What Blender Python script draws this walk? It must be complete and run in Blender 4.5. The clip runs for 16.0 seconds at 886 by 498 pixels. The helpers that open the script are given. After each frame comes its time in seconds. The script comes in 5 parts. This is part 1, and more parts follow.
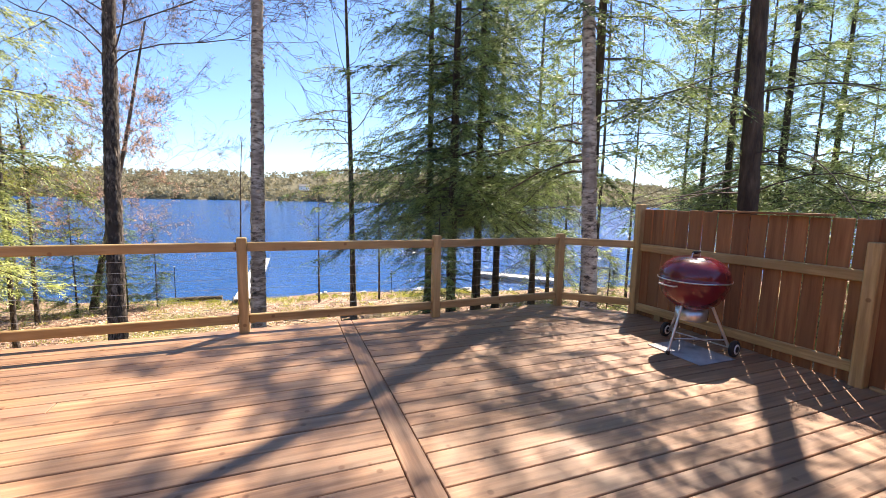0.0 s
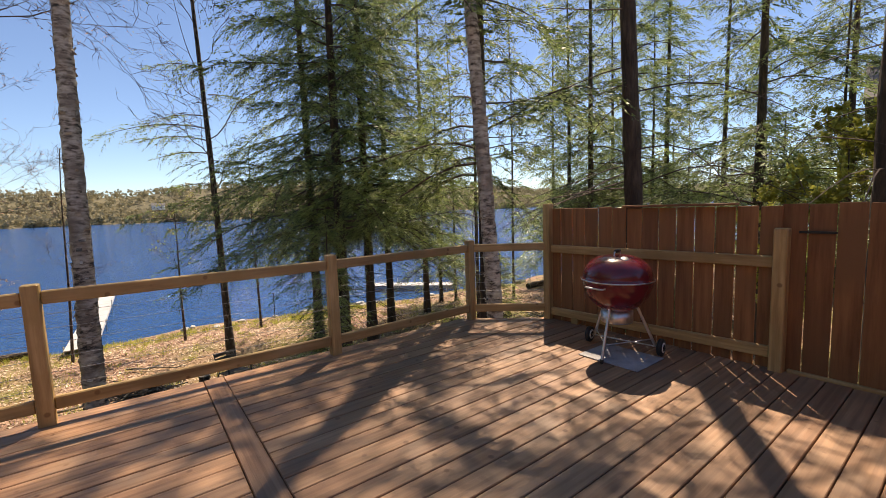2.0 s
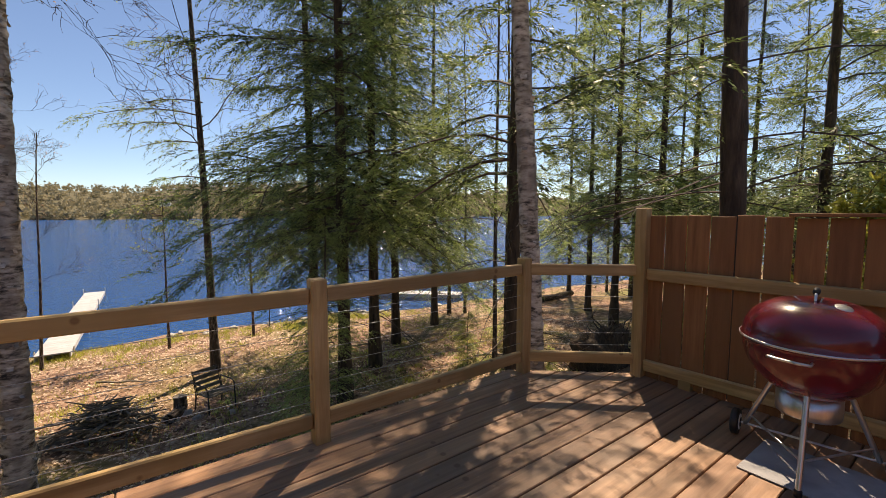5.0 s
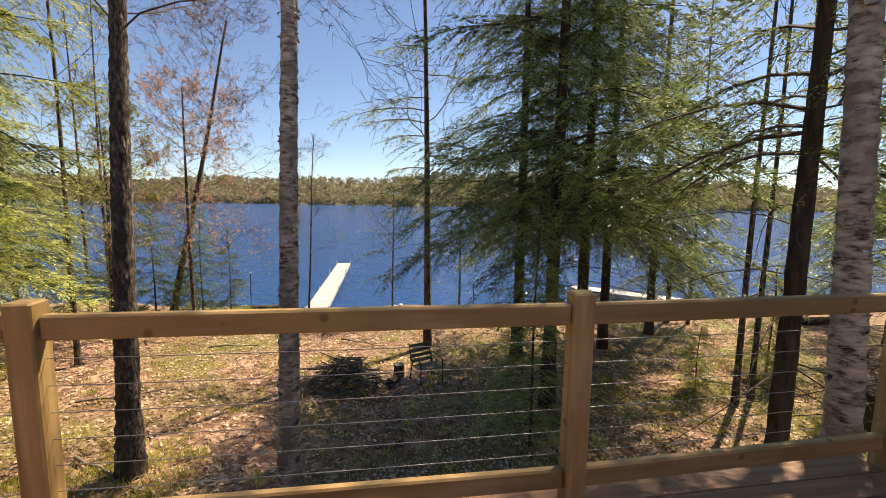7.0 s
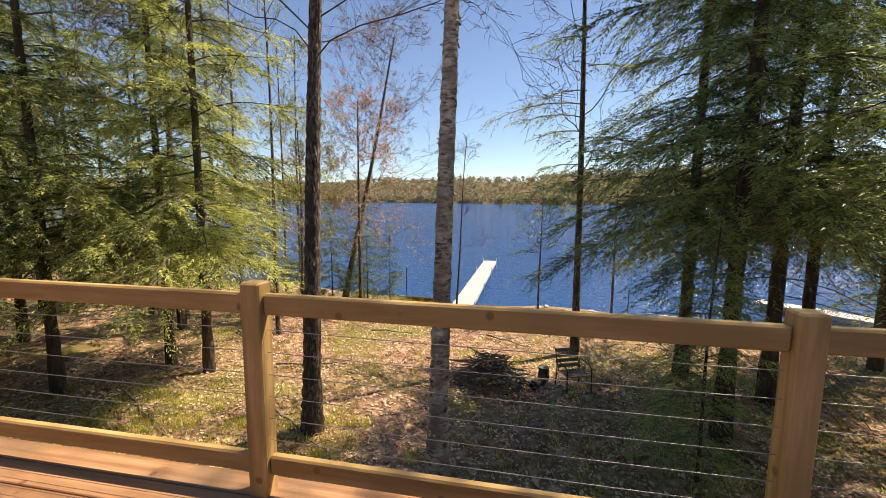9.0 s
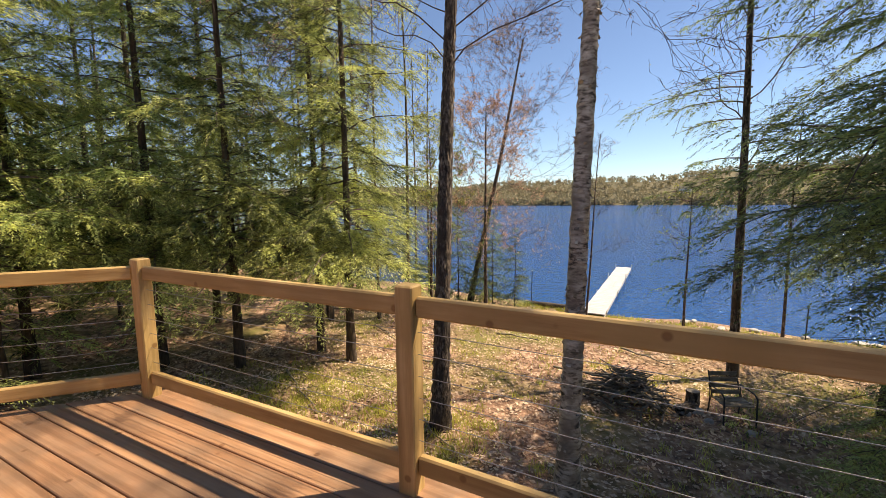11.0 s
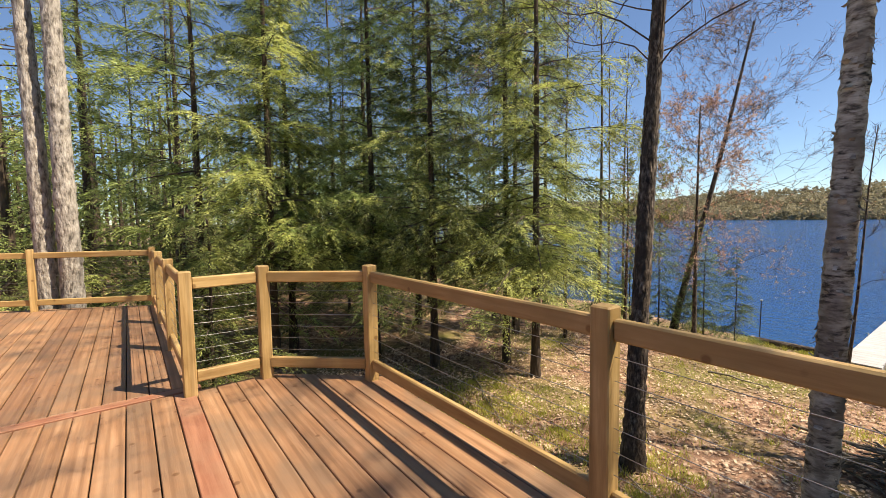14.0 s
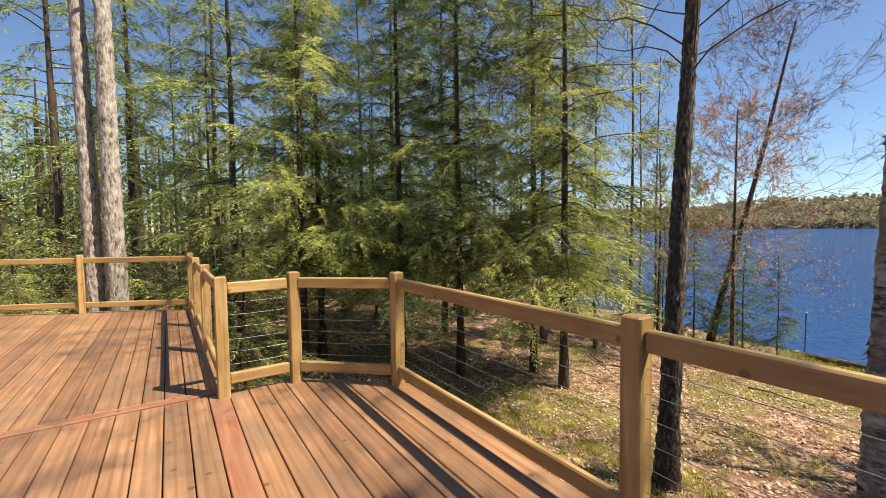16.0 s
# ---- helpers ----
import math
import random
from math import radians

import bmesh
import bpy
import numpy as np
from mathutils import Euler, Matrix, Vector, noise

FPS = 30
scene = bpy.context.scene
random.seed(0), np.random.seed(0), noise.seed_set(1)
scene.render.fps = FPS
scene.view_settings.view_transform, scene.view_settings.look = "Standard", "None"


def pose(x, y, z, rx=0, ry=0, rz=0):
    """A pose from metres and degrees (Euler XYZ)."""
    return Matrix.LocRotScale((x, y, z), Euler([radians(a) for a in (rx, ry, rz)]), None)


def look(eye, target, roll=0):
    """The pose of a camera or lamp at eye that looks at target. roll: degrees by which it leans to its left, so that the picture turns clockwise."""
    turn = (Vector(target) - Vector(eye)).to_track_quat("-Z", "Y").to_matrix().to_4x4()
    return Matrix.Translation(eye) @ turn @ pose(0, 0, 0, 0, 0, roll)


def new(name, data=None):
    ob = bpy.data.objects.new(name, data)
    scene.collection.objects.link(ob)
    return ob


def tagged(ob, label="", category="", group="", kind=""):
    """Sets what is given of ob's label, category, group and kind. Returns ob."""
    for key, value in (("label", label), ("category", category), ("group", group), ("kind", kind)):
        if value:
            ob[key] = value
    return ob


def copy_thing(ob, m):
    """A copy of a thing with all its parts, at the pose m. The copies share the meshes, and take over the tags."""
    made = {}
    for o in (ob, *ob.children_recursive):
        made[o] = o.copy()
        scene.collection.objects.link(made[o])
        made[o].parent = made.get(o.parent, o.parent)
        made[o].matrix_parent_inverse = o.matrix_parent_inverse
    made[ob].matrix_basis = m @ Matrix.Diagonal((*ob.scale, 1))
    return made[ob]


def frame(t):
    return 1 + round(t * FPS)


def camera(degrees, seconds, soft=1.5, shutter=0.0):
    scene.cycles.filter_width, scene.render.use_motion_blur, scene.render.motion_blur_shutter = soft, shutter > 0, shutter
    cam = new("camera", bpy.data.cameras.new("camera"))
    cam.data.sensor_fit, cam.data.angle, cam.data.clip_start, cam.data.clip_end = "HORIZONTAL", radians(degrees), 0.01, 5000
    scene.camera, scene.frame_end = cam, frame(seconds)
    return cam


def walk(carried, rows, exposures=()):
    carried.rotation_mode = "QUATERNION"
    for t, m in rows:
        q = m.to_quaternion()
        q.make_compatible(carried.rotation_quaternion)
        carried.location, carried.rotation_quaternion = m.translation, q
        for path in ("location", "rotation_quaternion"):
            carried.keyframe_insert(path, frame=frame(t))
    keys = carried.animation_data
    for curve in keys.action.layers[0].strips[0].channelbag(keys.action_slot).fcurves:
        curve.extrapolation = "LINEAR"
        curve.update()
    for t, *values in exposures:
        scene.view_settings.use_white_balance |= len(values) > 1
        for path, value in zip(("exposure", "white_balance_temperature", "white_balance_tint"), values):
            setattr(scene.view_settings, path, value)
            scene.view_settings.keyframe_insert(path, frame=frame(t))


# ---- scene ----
cam = camera(93.7, 16.0, soft=0.55)
PATH = [
    (0, (1.593, 3.386, 1.356), (2.064, 5.315, 1.117), 1.2),
    (0.5, (1.561, 3.518, 1.365), (2.178, 5.401, 1.1), -1.0),
    (1, (1.552, 3.747, 1.353), (2.14, 5.648, 1.147), -2.7),
    (1.5, (1.621, 3.949, 1.34), (2.373, 5.795, 1.183), -1.1),
    (2, (1.676, 4.124, 1.353), (2.65, 5.859, 1.15), -2.0),
    (2.5, (1.706, 4.377, 1.364), (2.735, 6.08, 1.158), -3.0),
    (3, (1.782, 4.607, 1.317), (2.87, 6.273, 1.116), -2.0),
    (3.2, (1.879, 4.71, 1.307), (2.995, 6.357, 1.107), -1.5),
    (5.3, (2.147, 5.762, 1.313), (3.026, 7.55, 1.139), 0.4),
    (5.5, (2.124, 5.857, 1.314), (2.926, 7.681, 1.136), 0.5),
    (6, (2.047, 6.073, 1.323), (2.628, 7.978, 1.133), 0.7),
    (6.5, (2.035, 6.223, 1.29), (2.363, 8.186, 1.086), 1.0),
    (7, (2.006, 6.322, 1.303), (2.076, 8.307, 1.075), 0.9),
    (7.5, (1.964, 6.366, 1.298), (1.805, 8.345, 1.059), 1.1),
    (8, (1.918, 6.386, 1.298), (1.577, 8.341, 1.05), 1.3),
    (8.5, (1.932, 6.358, 1.299), (1.453, 8.283, 1.047), 0.8),
    (10.8, (1.771, 6.408, 1.284), (0.688, 8.075, 1.067), -0.2),
    (11, (1.77, 6.393, 1.296), (0.634, 8.023, 1.07), -0.6),
    (11.5, (1.761, 6.389, 1.292), (0.466, 7.898, 1.081), -0.8),
    (12, (1.771, 6.361, 1.285), (0.338, 7.743, 1.092), -1.1),
    (12.5, (1.765, 6.365, 1.292), (0.218, 7.618, 1.108), -1.1),
    (13, (1.765, 6.359, 1.293), (0.135, 7.505, 1.121), -1.1),
    (13.5, (1.769, 6.351, 1.303), (0.08, 7.411, 1.142), -1.1),
    (14, (1.768, 6.346, 1.304), (0.034, 7.334, 1.161), -0.9),
    (14.5, (1.769, 6.346, 1.304), (-0.001, 7.268, 1.179), -0.8),
    (15, (1.767, 6.35, 1.308), (-0.031, 7.219, 1.193), -0.8),
    (15.5, (1.77, 6.346, 1.309), (-0.039, 7.192, 1.201), -0.9),
    (16, (1.774, 6.342, 1.304), (-0.021, 7.218, 1.2), -0.8),
]
EXPOSURES = [(0.0, 1.52, 7000, 15), (0.5, 1.15, 7100, 16), (1.0, 0.98, 7400, 17), (1.5, 0.94, 7800, 17), (2.5, 0.64, 8500, 17), (5.5, 0.70, 8600, 17), (8.5, 0.84, 8700, 16),
             (11.0, 0.86, 8400, 15), (13.0, 0.75, 7750, 12), (16.0, 0.73, 7750, 12)]
walk(cam, [(t, look(eye, target, roll)) for t, eye, target, roll in PATH], EXPOSURES)

# ---- sky and sun ----
TO_SUN = Vector((0.47, 0.50, 0.95)).normalized()
world = bpy.data.worlds.new("sky_world")
scene.world = world
world.use_nodes = True
wn, wl = world.node_tree.nodes, world.node_tree.links
sky = wn.new("ShaderNodeTexSky")
sky.sky_type = "NISHITA"
sky.sun_disc = False
sky.sun_elevation = math.asin(TO_SUN.z)
sky.sun_rotation = math.atan2(TO_SUN.x, TO_SUN.y)
sky.air_density, sky.dust_density, sky.ozone_density = 0.8, 0.1, 6.0
deep = wn.new("ShaderNodeMix")
deep.data_type, deep.blend_type = "RGBA", "MULTIPLY"
deep.inputs[0].default_value, deep.inputs[7].default_value = 1.0, (0.93, 1.0, 1.06, 1)
wl.new(sky.outputs[0], deep.inputs[6])
wl.new(deep.outputs[2], wn["Background"].inputs[0])
wn["Background"].inputs[1].default_value = 0.103
sun_data = bpy.data.lights.new("sun", "SUN")
sun_data.energy, sun_data.angle, sun_data.color = 5.0, radians(0.53), (1.0, 0.92, 0.80)
sun = new("sun", sun_data)
sun.matrix_world = look((20, 20, 40), Vector((20, 20, 40)) - TO_SUN)

# ---- materials ----


def ramp_of(nt, stops):
    r = nt.nodes.new("ShaderNodeValToRGB")
    els = r.color_ramp.elements
    while len(els) < len(stops):
        els.new(0.5)
    for e, (p, c) in zip(els, stops):
        e.position, e.color = p, (*c, 1)
    return r


def material(name, stops, scale=(4, 4, 4), rough=0.8, bump=0.2, fine=6.0, metal=0.0, vary=0.0, island=0.0,
             noise_scale=1.0, detail=6.0, stain=None, stain_scale=0.7, bump_scale=None, coat=0.0, where="Object", knots=False, figure=0.0):
    """Two-scale noise colour with grain bump. stops run along the grain noise; stain is a second tone in large patches."""
    m = bpy.data.materials.new(name)
    m.use_nodes = True
    nt = m.node_tree
    n, l = nt.nodes, nt.links
    p = n["Principled BSDF"]
    p.inputs["Roughness"].default_value = rough
    p.inputs["Metallic"].default_value = metal
    p.inputs["Coat Weight"].default_value = coat
    tc, mp, info = n.new("ShaderNodeTexCoord"), n.new("ShaderNodeMapping"), n.new("ShaderNodeObjectInfo")
    mp.inputs["Scale"].default_value = scale
    off = n.new("ShaderNodeVectorMath")
    off.operation = "MULTIPLY_ADD"
    comb = n.new("ShaderNodeCombineXYZ")
    for k in range(3):
        l.new(info.outputs["Random"], comb.inputs[k])
    l.new(comb.outputs[0], off.inputs[0])
    off.inputs[1].default_value = (37.0, 53.0, 71.0) if where == "Object" else (0, 0, 0)
    l.new(tc.outputs["Object"], off.inputs[2])
    if where == "World":
        geo = n.new("ShaderNodeNewGeometry")
        l.new(geo.outputs["Position"], off.inputs[2])
    l.new(off.outputs[0], mp.inputs[0])
    a = n.new("ShaderNodeTexNoise")
    a.inputs["Scale"].default_value, a.inputs["Detail"].default_value = noise_scale, detail
    a.inputs["Roughness"].default_value = 0.62
    l.new(mp.outputs[0], a.inputs["Vector"])
    r = ramp_of(nt, stops)
    l.new(a.outputs[0], r.inputs[0])
    col = r.outputs[0]
    if stain:
        b = n.new("ShaderNodeTexNoise")
        b.inputs["Scale"].default_value, b.inputs["Detail"].default_value = stain_scale, 5.0
        l.new(off.outputs[0], b.inputs["Vector"])
        rb = ramp_of(nt, [(0.45, (0, 0, 0)), (0.66, (1, 1, 1))])
        l.new(b.outputs[0], rb.inputs[0])
        mx = n.new("ShaderNodeMix")
        mx.data_type = "RGBA"
        l.new(rb.outputs[0], mx.inputs[0])
        l.new(col, mx.inputs[6])
        mx.inputs[7].default_value = (*stain, 1)
        col = mx.outputs[2]
    if figure:
        fm, wv_ = n.new("ShaderNodeMapping"), n.new("ShaderNodeTexWave")
        fm.inputs["Scale"].default_value = (0.55, 7.0, 7.0)
        wv_.bands_direction = "Y"
        wv_.inputs["Scale"].default_value, wv_.inputs["Distortion"].default_value = 0.75, 7.0
        wv_.inputs["Detail"].default_value, wv_.inputs["Detail Scale"].default_value = 2.0, 0.9
        l.new(off.outputs[0], fm.inputs[0])
        l.new(fm.outputs[0], wv_.inputs["Vector"])
        rings = ramp_of(nt, [(0.10, (1, 1, 1)), (0.42, (0, 0, 0))])
        l.new(wv_.outputs[1], rings.inputs[0])
        weigh = n.new("ShaderNodeMath")
        weigh.operation = "MULTIPLY"
        l.new(rings.outputs[0], weigh.inputs[0])
        weigh.inputs[1].default_value = figure
        mf = n.new("ShaderNodeMix")
        mf.data_type = "RGBA"
        l.new(weigh.outputs[0], mf.inputs[0])
        l.new(col, mf.inputs[6])
        mf.inputs[7].default_value = (*[c * 0.6 for c in stops[0][1]], 1)
        col = mf.outputs[2]
    if knots:
        vo = n.new("ShaderNodeTexVoronoi")
        vo.inputs["Scale"].default_value = 8.0
        l.new(off.outputs[0], vo.inputs["Vector"])
        near = n.new("ShaderNodeMapRange")
        near.inputs[1].default_value, near.inputs[2].default_value = 0.10, 0.17
        near.inputs[3].default_value, near.inputs[4].default_value = 1.0, 0.0
        l.new(vo.outputs["Distance"], near.inputs[0])
        sep = n.new("ShaderNodeSeparateColor")
        l.new(vo.outputs["Color"], sep.inputs[0])
        some = n.new("ShaderNodeMath")
        some.operation = "GREATER_THAN"
        l.new(sep.outputs[0], some.inputs[0])
        some.inputs[1].default_value = 0.55
        both = n.new("ShaderNodeMath")
        both.operation = "MULTIPLY"
        l.new(near.outputs[0], both.inputs[0])
        l.new(some.outputs[0], both.inputs[1])
        soft_knot = n.new("ShaderNodeMath")
        soft_knot.operation = "MULTIPLY"
        l.new(both.outputs[0], soft_knot.inputs[0])
        soft_knot.inputs[1].default_value = 0.75
        mk = n.new("ShaderNodeMix")
        mk.data_type = "RGBA"
        l.new(soft_knot.outputs[0], mk.inputs[0])
        l.new(col, mk.inputs[6])
        dark_knot = stops[0][1]
        mk.inputs[7].default_value = (dark_knot[0] * 0.55, dark_knot[1] * 0.45, dark_knot[2] * 0.4, 1)
        col = mk.outputs[2]
    for amount, source in ((vary, "o"), (island, "i")):
        if amount:
            hs = n.new("ShaderNodeHueSaturation")
            mr = n.new("ShaderNodeMapRange")
            mr.inputs[3].default_value, mr.inputs[4].default_value = 1 - amount, 1 + amount
            if source == "o":
                l.new(info.outputs["Random"], mr.inputs[0])
            else:
                g2 = n.new("ShaderNodeNewGeometry")
                l.new(g2.outputs["Random Per Island"], mr.inputs[0])
            l.new(mr.outputs[0], hs.inputs["Value"])
            mh = n.new("ShaderNodeMapRange")
            mh.inputs[3].default_value, mh.inputs[4].default_value = 0.5 - 0.06 * amount, 0.5 + 0.06 * amount
            l.new(mr.outputs[0], mh.inputs[0])
            l.new(mh.outputs[0], hs.inputs["Hue"])
            l.new(col, hs.inputs["Color"])
            col = hs.outputs[0]
    l.new(col, p.inputs["Base Color"])
    if bump:
        f = n.new("ShaderNodeTexNoise")
        f.inputs["Scale"].default_value, f.inputs["Detail"].default_value = fine, 6.0
        l.new(mp.outputs[0], f.inputs["Vector"])
        bp = n.new("ShaderNodeBump")
        bp.inputs["Strength"].default_value, bp.inputs["Distance"].default_value = bump, bump_scale or 0.01
        l.new(f.outputs[0], bp.inputs["Height"])
        l.new(bp.outputs[0], p.inputs["Normal"])
    return m


def leaf_material(name, dark, light, shine=0.45, through_light=0.4):
    m = bpy.data.materials.new(name)
    m.use_nodes = True
    nt = m.node_tree
    n, l = nt.nodes, nt.links
    p, out = n["Principled BSDF"], n["Material Output"]
    p.inputs["Roughness"].default_value = shine
    geo, info = n.new("ShaderNodeNewGeometry"), n.new("ShaderNodeObjectInfo")
    # clumps by position: on needles, dark ones paint shaded depth, light ones sun
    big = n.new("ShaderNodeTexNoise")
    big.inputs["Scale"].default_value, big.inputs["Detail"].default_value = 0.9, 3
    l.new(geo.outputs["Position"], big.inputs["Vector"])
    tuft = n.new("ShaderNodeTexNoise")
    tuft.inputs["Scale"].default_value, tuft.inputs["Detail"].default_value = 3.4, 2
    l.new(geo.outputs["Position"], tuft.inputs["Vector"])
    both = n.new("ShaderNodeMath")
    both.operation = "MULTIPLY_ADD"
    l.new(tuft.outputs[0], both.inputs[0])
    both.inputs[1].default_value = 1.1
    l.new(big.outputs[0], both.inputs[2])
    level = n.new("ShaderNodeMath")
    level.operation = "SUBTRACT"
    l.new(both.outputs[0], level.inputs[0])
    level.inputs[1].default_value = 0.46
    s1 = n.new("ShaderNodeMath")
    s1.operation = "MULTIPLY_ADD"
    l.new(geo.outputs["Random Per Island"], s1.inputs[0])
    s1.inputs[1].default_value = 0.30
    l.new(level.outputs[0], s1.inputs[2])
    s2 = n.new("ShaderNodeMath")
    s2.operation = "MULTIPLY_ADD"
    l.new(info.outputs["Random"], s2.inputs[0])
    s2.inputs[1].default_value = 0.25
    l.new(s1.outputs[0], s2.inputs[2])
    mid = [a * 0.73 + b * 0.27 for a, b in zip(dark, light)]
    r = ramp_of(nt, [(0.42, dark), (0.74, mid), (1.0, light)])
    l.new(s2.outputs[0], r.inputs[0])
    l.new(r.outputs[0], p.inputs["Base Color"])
    tr = n.new("ShaderNodeBsdfTranslucent")
    l.new(r.outputs[0], tr.inputs[0])
    mix = n.new("ShaderNodeMixShader")
    mix.inputs[0].default_value = through_light
    l.new(p.outputs[0], mix.inputs[1])
    l.new(tr.outputs[0], mix.inputs[2])
    l.new(mix.outputs[0], out.inputs[0])
    return m


DECK_WOOD = material("stained_deck_wood", [(0.28, (0.25, 0.118, 0.068)), (0.5, (0.350, 0.174, 0.102)), (0.72, (0.465, 0.262, 0.166))],
                     scale=(0.9, 15, 15), rough=0.55, bump=0.5, fine=2.6, vary=0.18, noise_scale=1.5, stain=(0.255, 0.150, 0.100), stain_scale=2.6, bump_scale=0.005, knots=True, detail=8.0, figure=0.32)
RED_WOOD = material("red_stained_wood", [(0.3, (0.24, 0.088, 0.05)), (0.7, (0.43, 0.20, 0.12))], scale=(0.9, 16, 16), rough=0.6, bump=0.3, fine=3,
                    noise_scale=1.6, stain=(0.36, 0.195, 0.12), stain_scale=2.5, bump_scale=0.006, knots=True)
RAIL_WOOD = material("treated_pine", [(0.3, (0.33, 0.19, 0.075)), (0.5, (0.50, 0.322, 0.142)), (0.7, (0.63, 0.44, 0.225))],
                     scale=(1.2, 17, 17), rough=0.6, bump=0.3, fine=3, vary=0.10, noise_scale=1.5, stain=(0.40, 0.26, 0.105), stain_scale=2.6, bump_scale=0.005, knots=True, figure=0.3)
FENCE_WOOD = material("brown_fence_wood", [(0.3, (0.18, 0.064, 0.026)), (0.7, (0.36, 0.146, 0.064))], scale=(1.0, 15, 15), rough=0.72, bump=0.35, fine=3,
                      vary=0.18, noise_scale=1.5, stain=(0.24, 0.105, 0.048), stain_scale=1.6, bump_scale=0.006)
JOIST = material("joist_wood", [(0.3, (0.08, 0.05, 0.03)), (0.7, (0.16, 0.10, 0.06))], scale=(2, 10, 10), rough=0.85)
STEEL = material("steel_cable", [(0.3, (0.34, 0.34, 0.33)), (0.7, (0.46, 0.46, 0.45))], rough=0.48, bump=0, metal=1.0)
RED_ENAMEL = material("dark_red_enamel", [(0.3, (0.11, 0.006, 0.014)), (0.7, (0.15, 0.009, 0.018))], scale=(3, 3, 3), rough=0.24, bump=0.02, coat=0.6)
ALUMINIUM = material("brushed_aluminium", [(0.3, (0.55, 0.55, 0.55)), (0.7, (0.75, 0.75, 0.75))], scale=(20, 20, 4), rough=0.35, bump=0.05, metal=1.0)
BLACK_PLASTIC = material("black_plastic", [(0.3, (0.012, 0.012, 0.012)), (0.7, (0.03, 0.03, 0.03))], rough=0.5, bump=0.05)
MAT_GREY = material("grey_mat", [(0.3, (0.30, 0.30, 0.31)), (0.7, (0.48, 0.48, 0.50))], scale=(8, 8, 8), rough=0.85, bump=0.3, stain=(0.22, 0.22, 0.23), stain_scale=4)
BARK_DARK = material("dark_bark", [(0.40, (0.018, 0.013, 0.010)), (0.50, (0.085, 0.064, 0.050)), (0.60, (0.20, 0.165, 0.135)), (0.72, (0.38, 0.34, 0.29))], scale=(16, 16, 5.0), rough=0.92, bump=1.0, fine=1.6,
                     stain=(0.06, 0.045, 0.035), stain_scale=3.0, bump_scale=0.04, noise_scale=1.3)
BARK_HEMLOCK = material("hemlock_bark", [(0.35, (0.03, 0.02, 0.015)), (0.6, (0.085, 0.058, 0.043)), (0.8, (0.16, 0.12, 0.09))], scale=(12, 12, 2.5), rough=0.92, bump=1.0, fine=1.6,
                        vary=0.2, bump_scale=0.03)
BARK_GREY = material("pale_grey_bark", [(0.36, (0.12, 0.105, 0.09)), (0.48, (0.36, 0.33, 0.29)), (0.66, (0.56, 0.53, 0.48))], scale=(18, 18, 7.0), rough=0.9, bump=1.0, fine=1.5,
                     bump_scale=0.03)
BARK_BIRCH = material("birch_bark", [(0.36, (0.035, 0.028, 0.022)), (0.43, (0.24, 0.19, 0.155)), (0.50, (0.47, 0.40, 0.335)), (0.68, (0.72, 0.65, 0.57))], scale=(6.0, 6.0, 17), rough=0.75,
                      bump=0.9, fine=1.3, stain=(0.26, 0.21, 0.17), stain_scale=2.6, bump_scale=0.02)
TWIG = material("twig_bark", [(0.3, (0.05, 0.037, 0.033)), (0.7, (0.12, 0.088, 0.077))], scale=(6, 6, 6), rough=0.9, bump=0)
STICK = material("dead_stick", [(0.3, (0.075, 0.063, 0.052)), (0.7, (0.28, 0.24, 0.205))], scale=(6, 6, 6), rough=0.9, bump=0.3, island=0.35)
# near-black to pale green: shaded inner crown and sunlit sprays painted as colour
NEEDLE = leaf_material("hemlock_needles_shaded_to_lit", (0.011, 0.031, 0.013), (0.34, 0.44, 0.145), 0.5, 0.40)
NEEDLE_MID = leaf_material("green_needles_shaded_to_lit", (0.013, 0.034, 0.012), (0.44, 0.53, 0.18), 0.5, 0.42)
NEEDLE_PALE = leaf_material("pale_needles_shaded_to_lit", (0.014, 0.037, 0.012), (0.64, 0.70, 0.24), 0.5, 0.46)
SPRING_LEAF = leaf_material("spring_leaves", (0.27, 0.28, 0.05), (0.50, 0.50, 0.12), 0.6, 0.5)
RUST_LEAF = leaf_material("rust_leaves", (0.50, 0.28, 0.18), (0.74, 0.50, 0.36), 0.6, 0.5)
GRASS = leaf_material("grass_blades", (0.27, 0.28, 0.05), (0.55, 0.55, 0.13), 0.6, 0.4)
LITTER = leaf_material("dry_leaves", (0.27, 0.165, 0.11), (0.70, 0.55, 0.41), 0.7, 0.15)
FAR_LEAF = leaf_material("far_woods", (0.20, 0.185, 0.11), (0.36, 0.32, 0.20), 0.9, 0.3)
GROUND = material("leaf_strewn_soil", [(0.34, (0.065, 0.034, 0.022)), (0.5, (0.265, 0.152, 0.098)), (0.68, (0.56, 0.40, 0.285))], scale=(3, 3, 3), rough=0.95, bump=0.8, fine=4,
                  noise_scale=1.4, detail=10, stain=(0.17, 0.155, 0.045), stain_scale=0.33, bump_scale=0.05, where="World")
HILL = material("far_hillside", [(0.3, (0.10, 0.095, 0.055)), (0.7, (0.17, 0.15, 0.085))], scale=(0.03, 0.03, 0.03), rough=1, bump=0, where="World")
DOCK_PALE = material("pale_dock_boards", [(0.3, (0.38, 0.385, 0.39)), (0.7, (0.53, 0.535, 0.54))], scale=(2, 2, 2), rough=0.7, bump=0.1, vary=0.06)
STONE = material("grey_stone", [(0.3, (0.25, 0.24, 0.23)), (0.7, (0.55, 0.53, 0.50))], scale=(5, 5, 5), rough=0.9, bump=0.6)
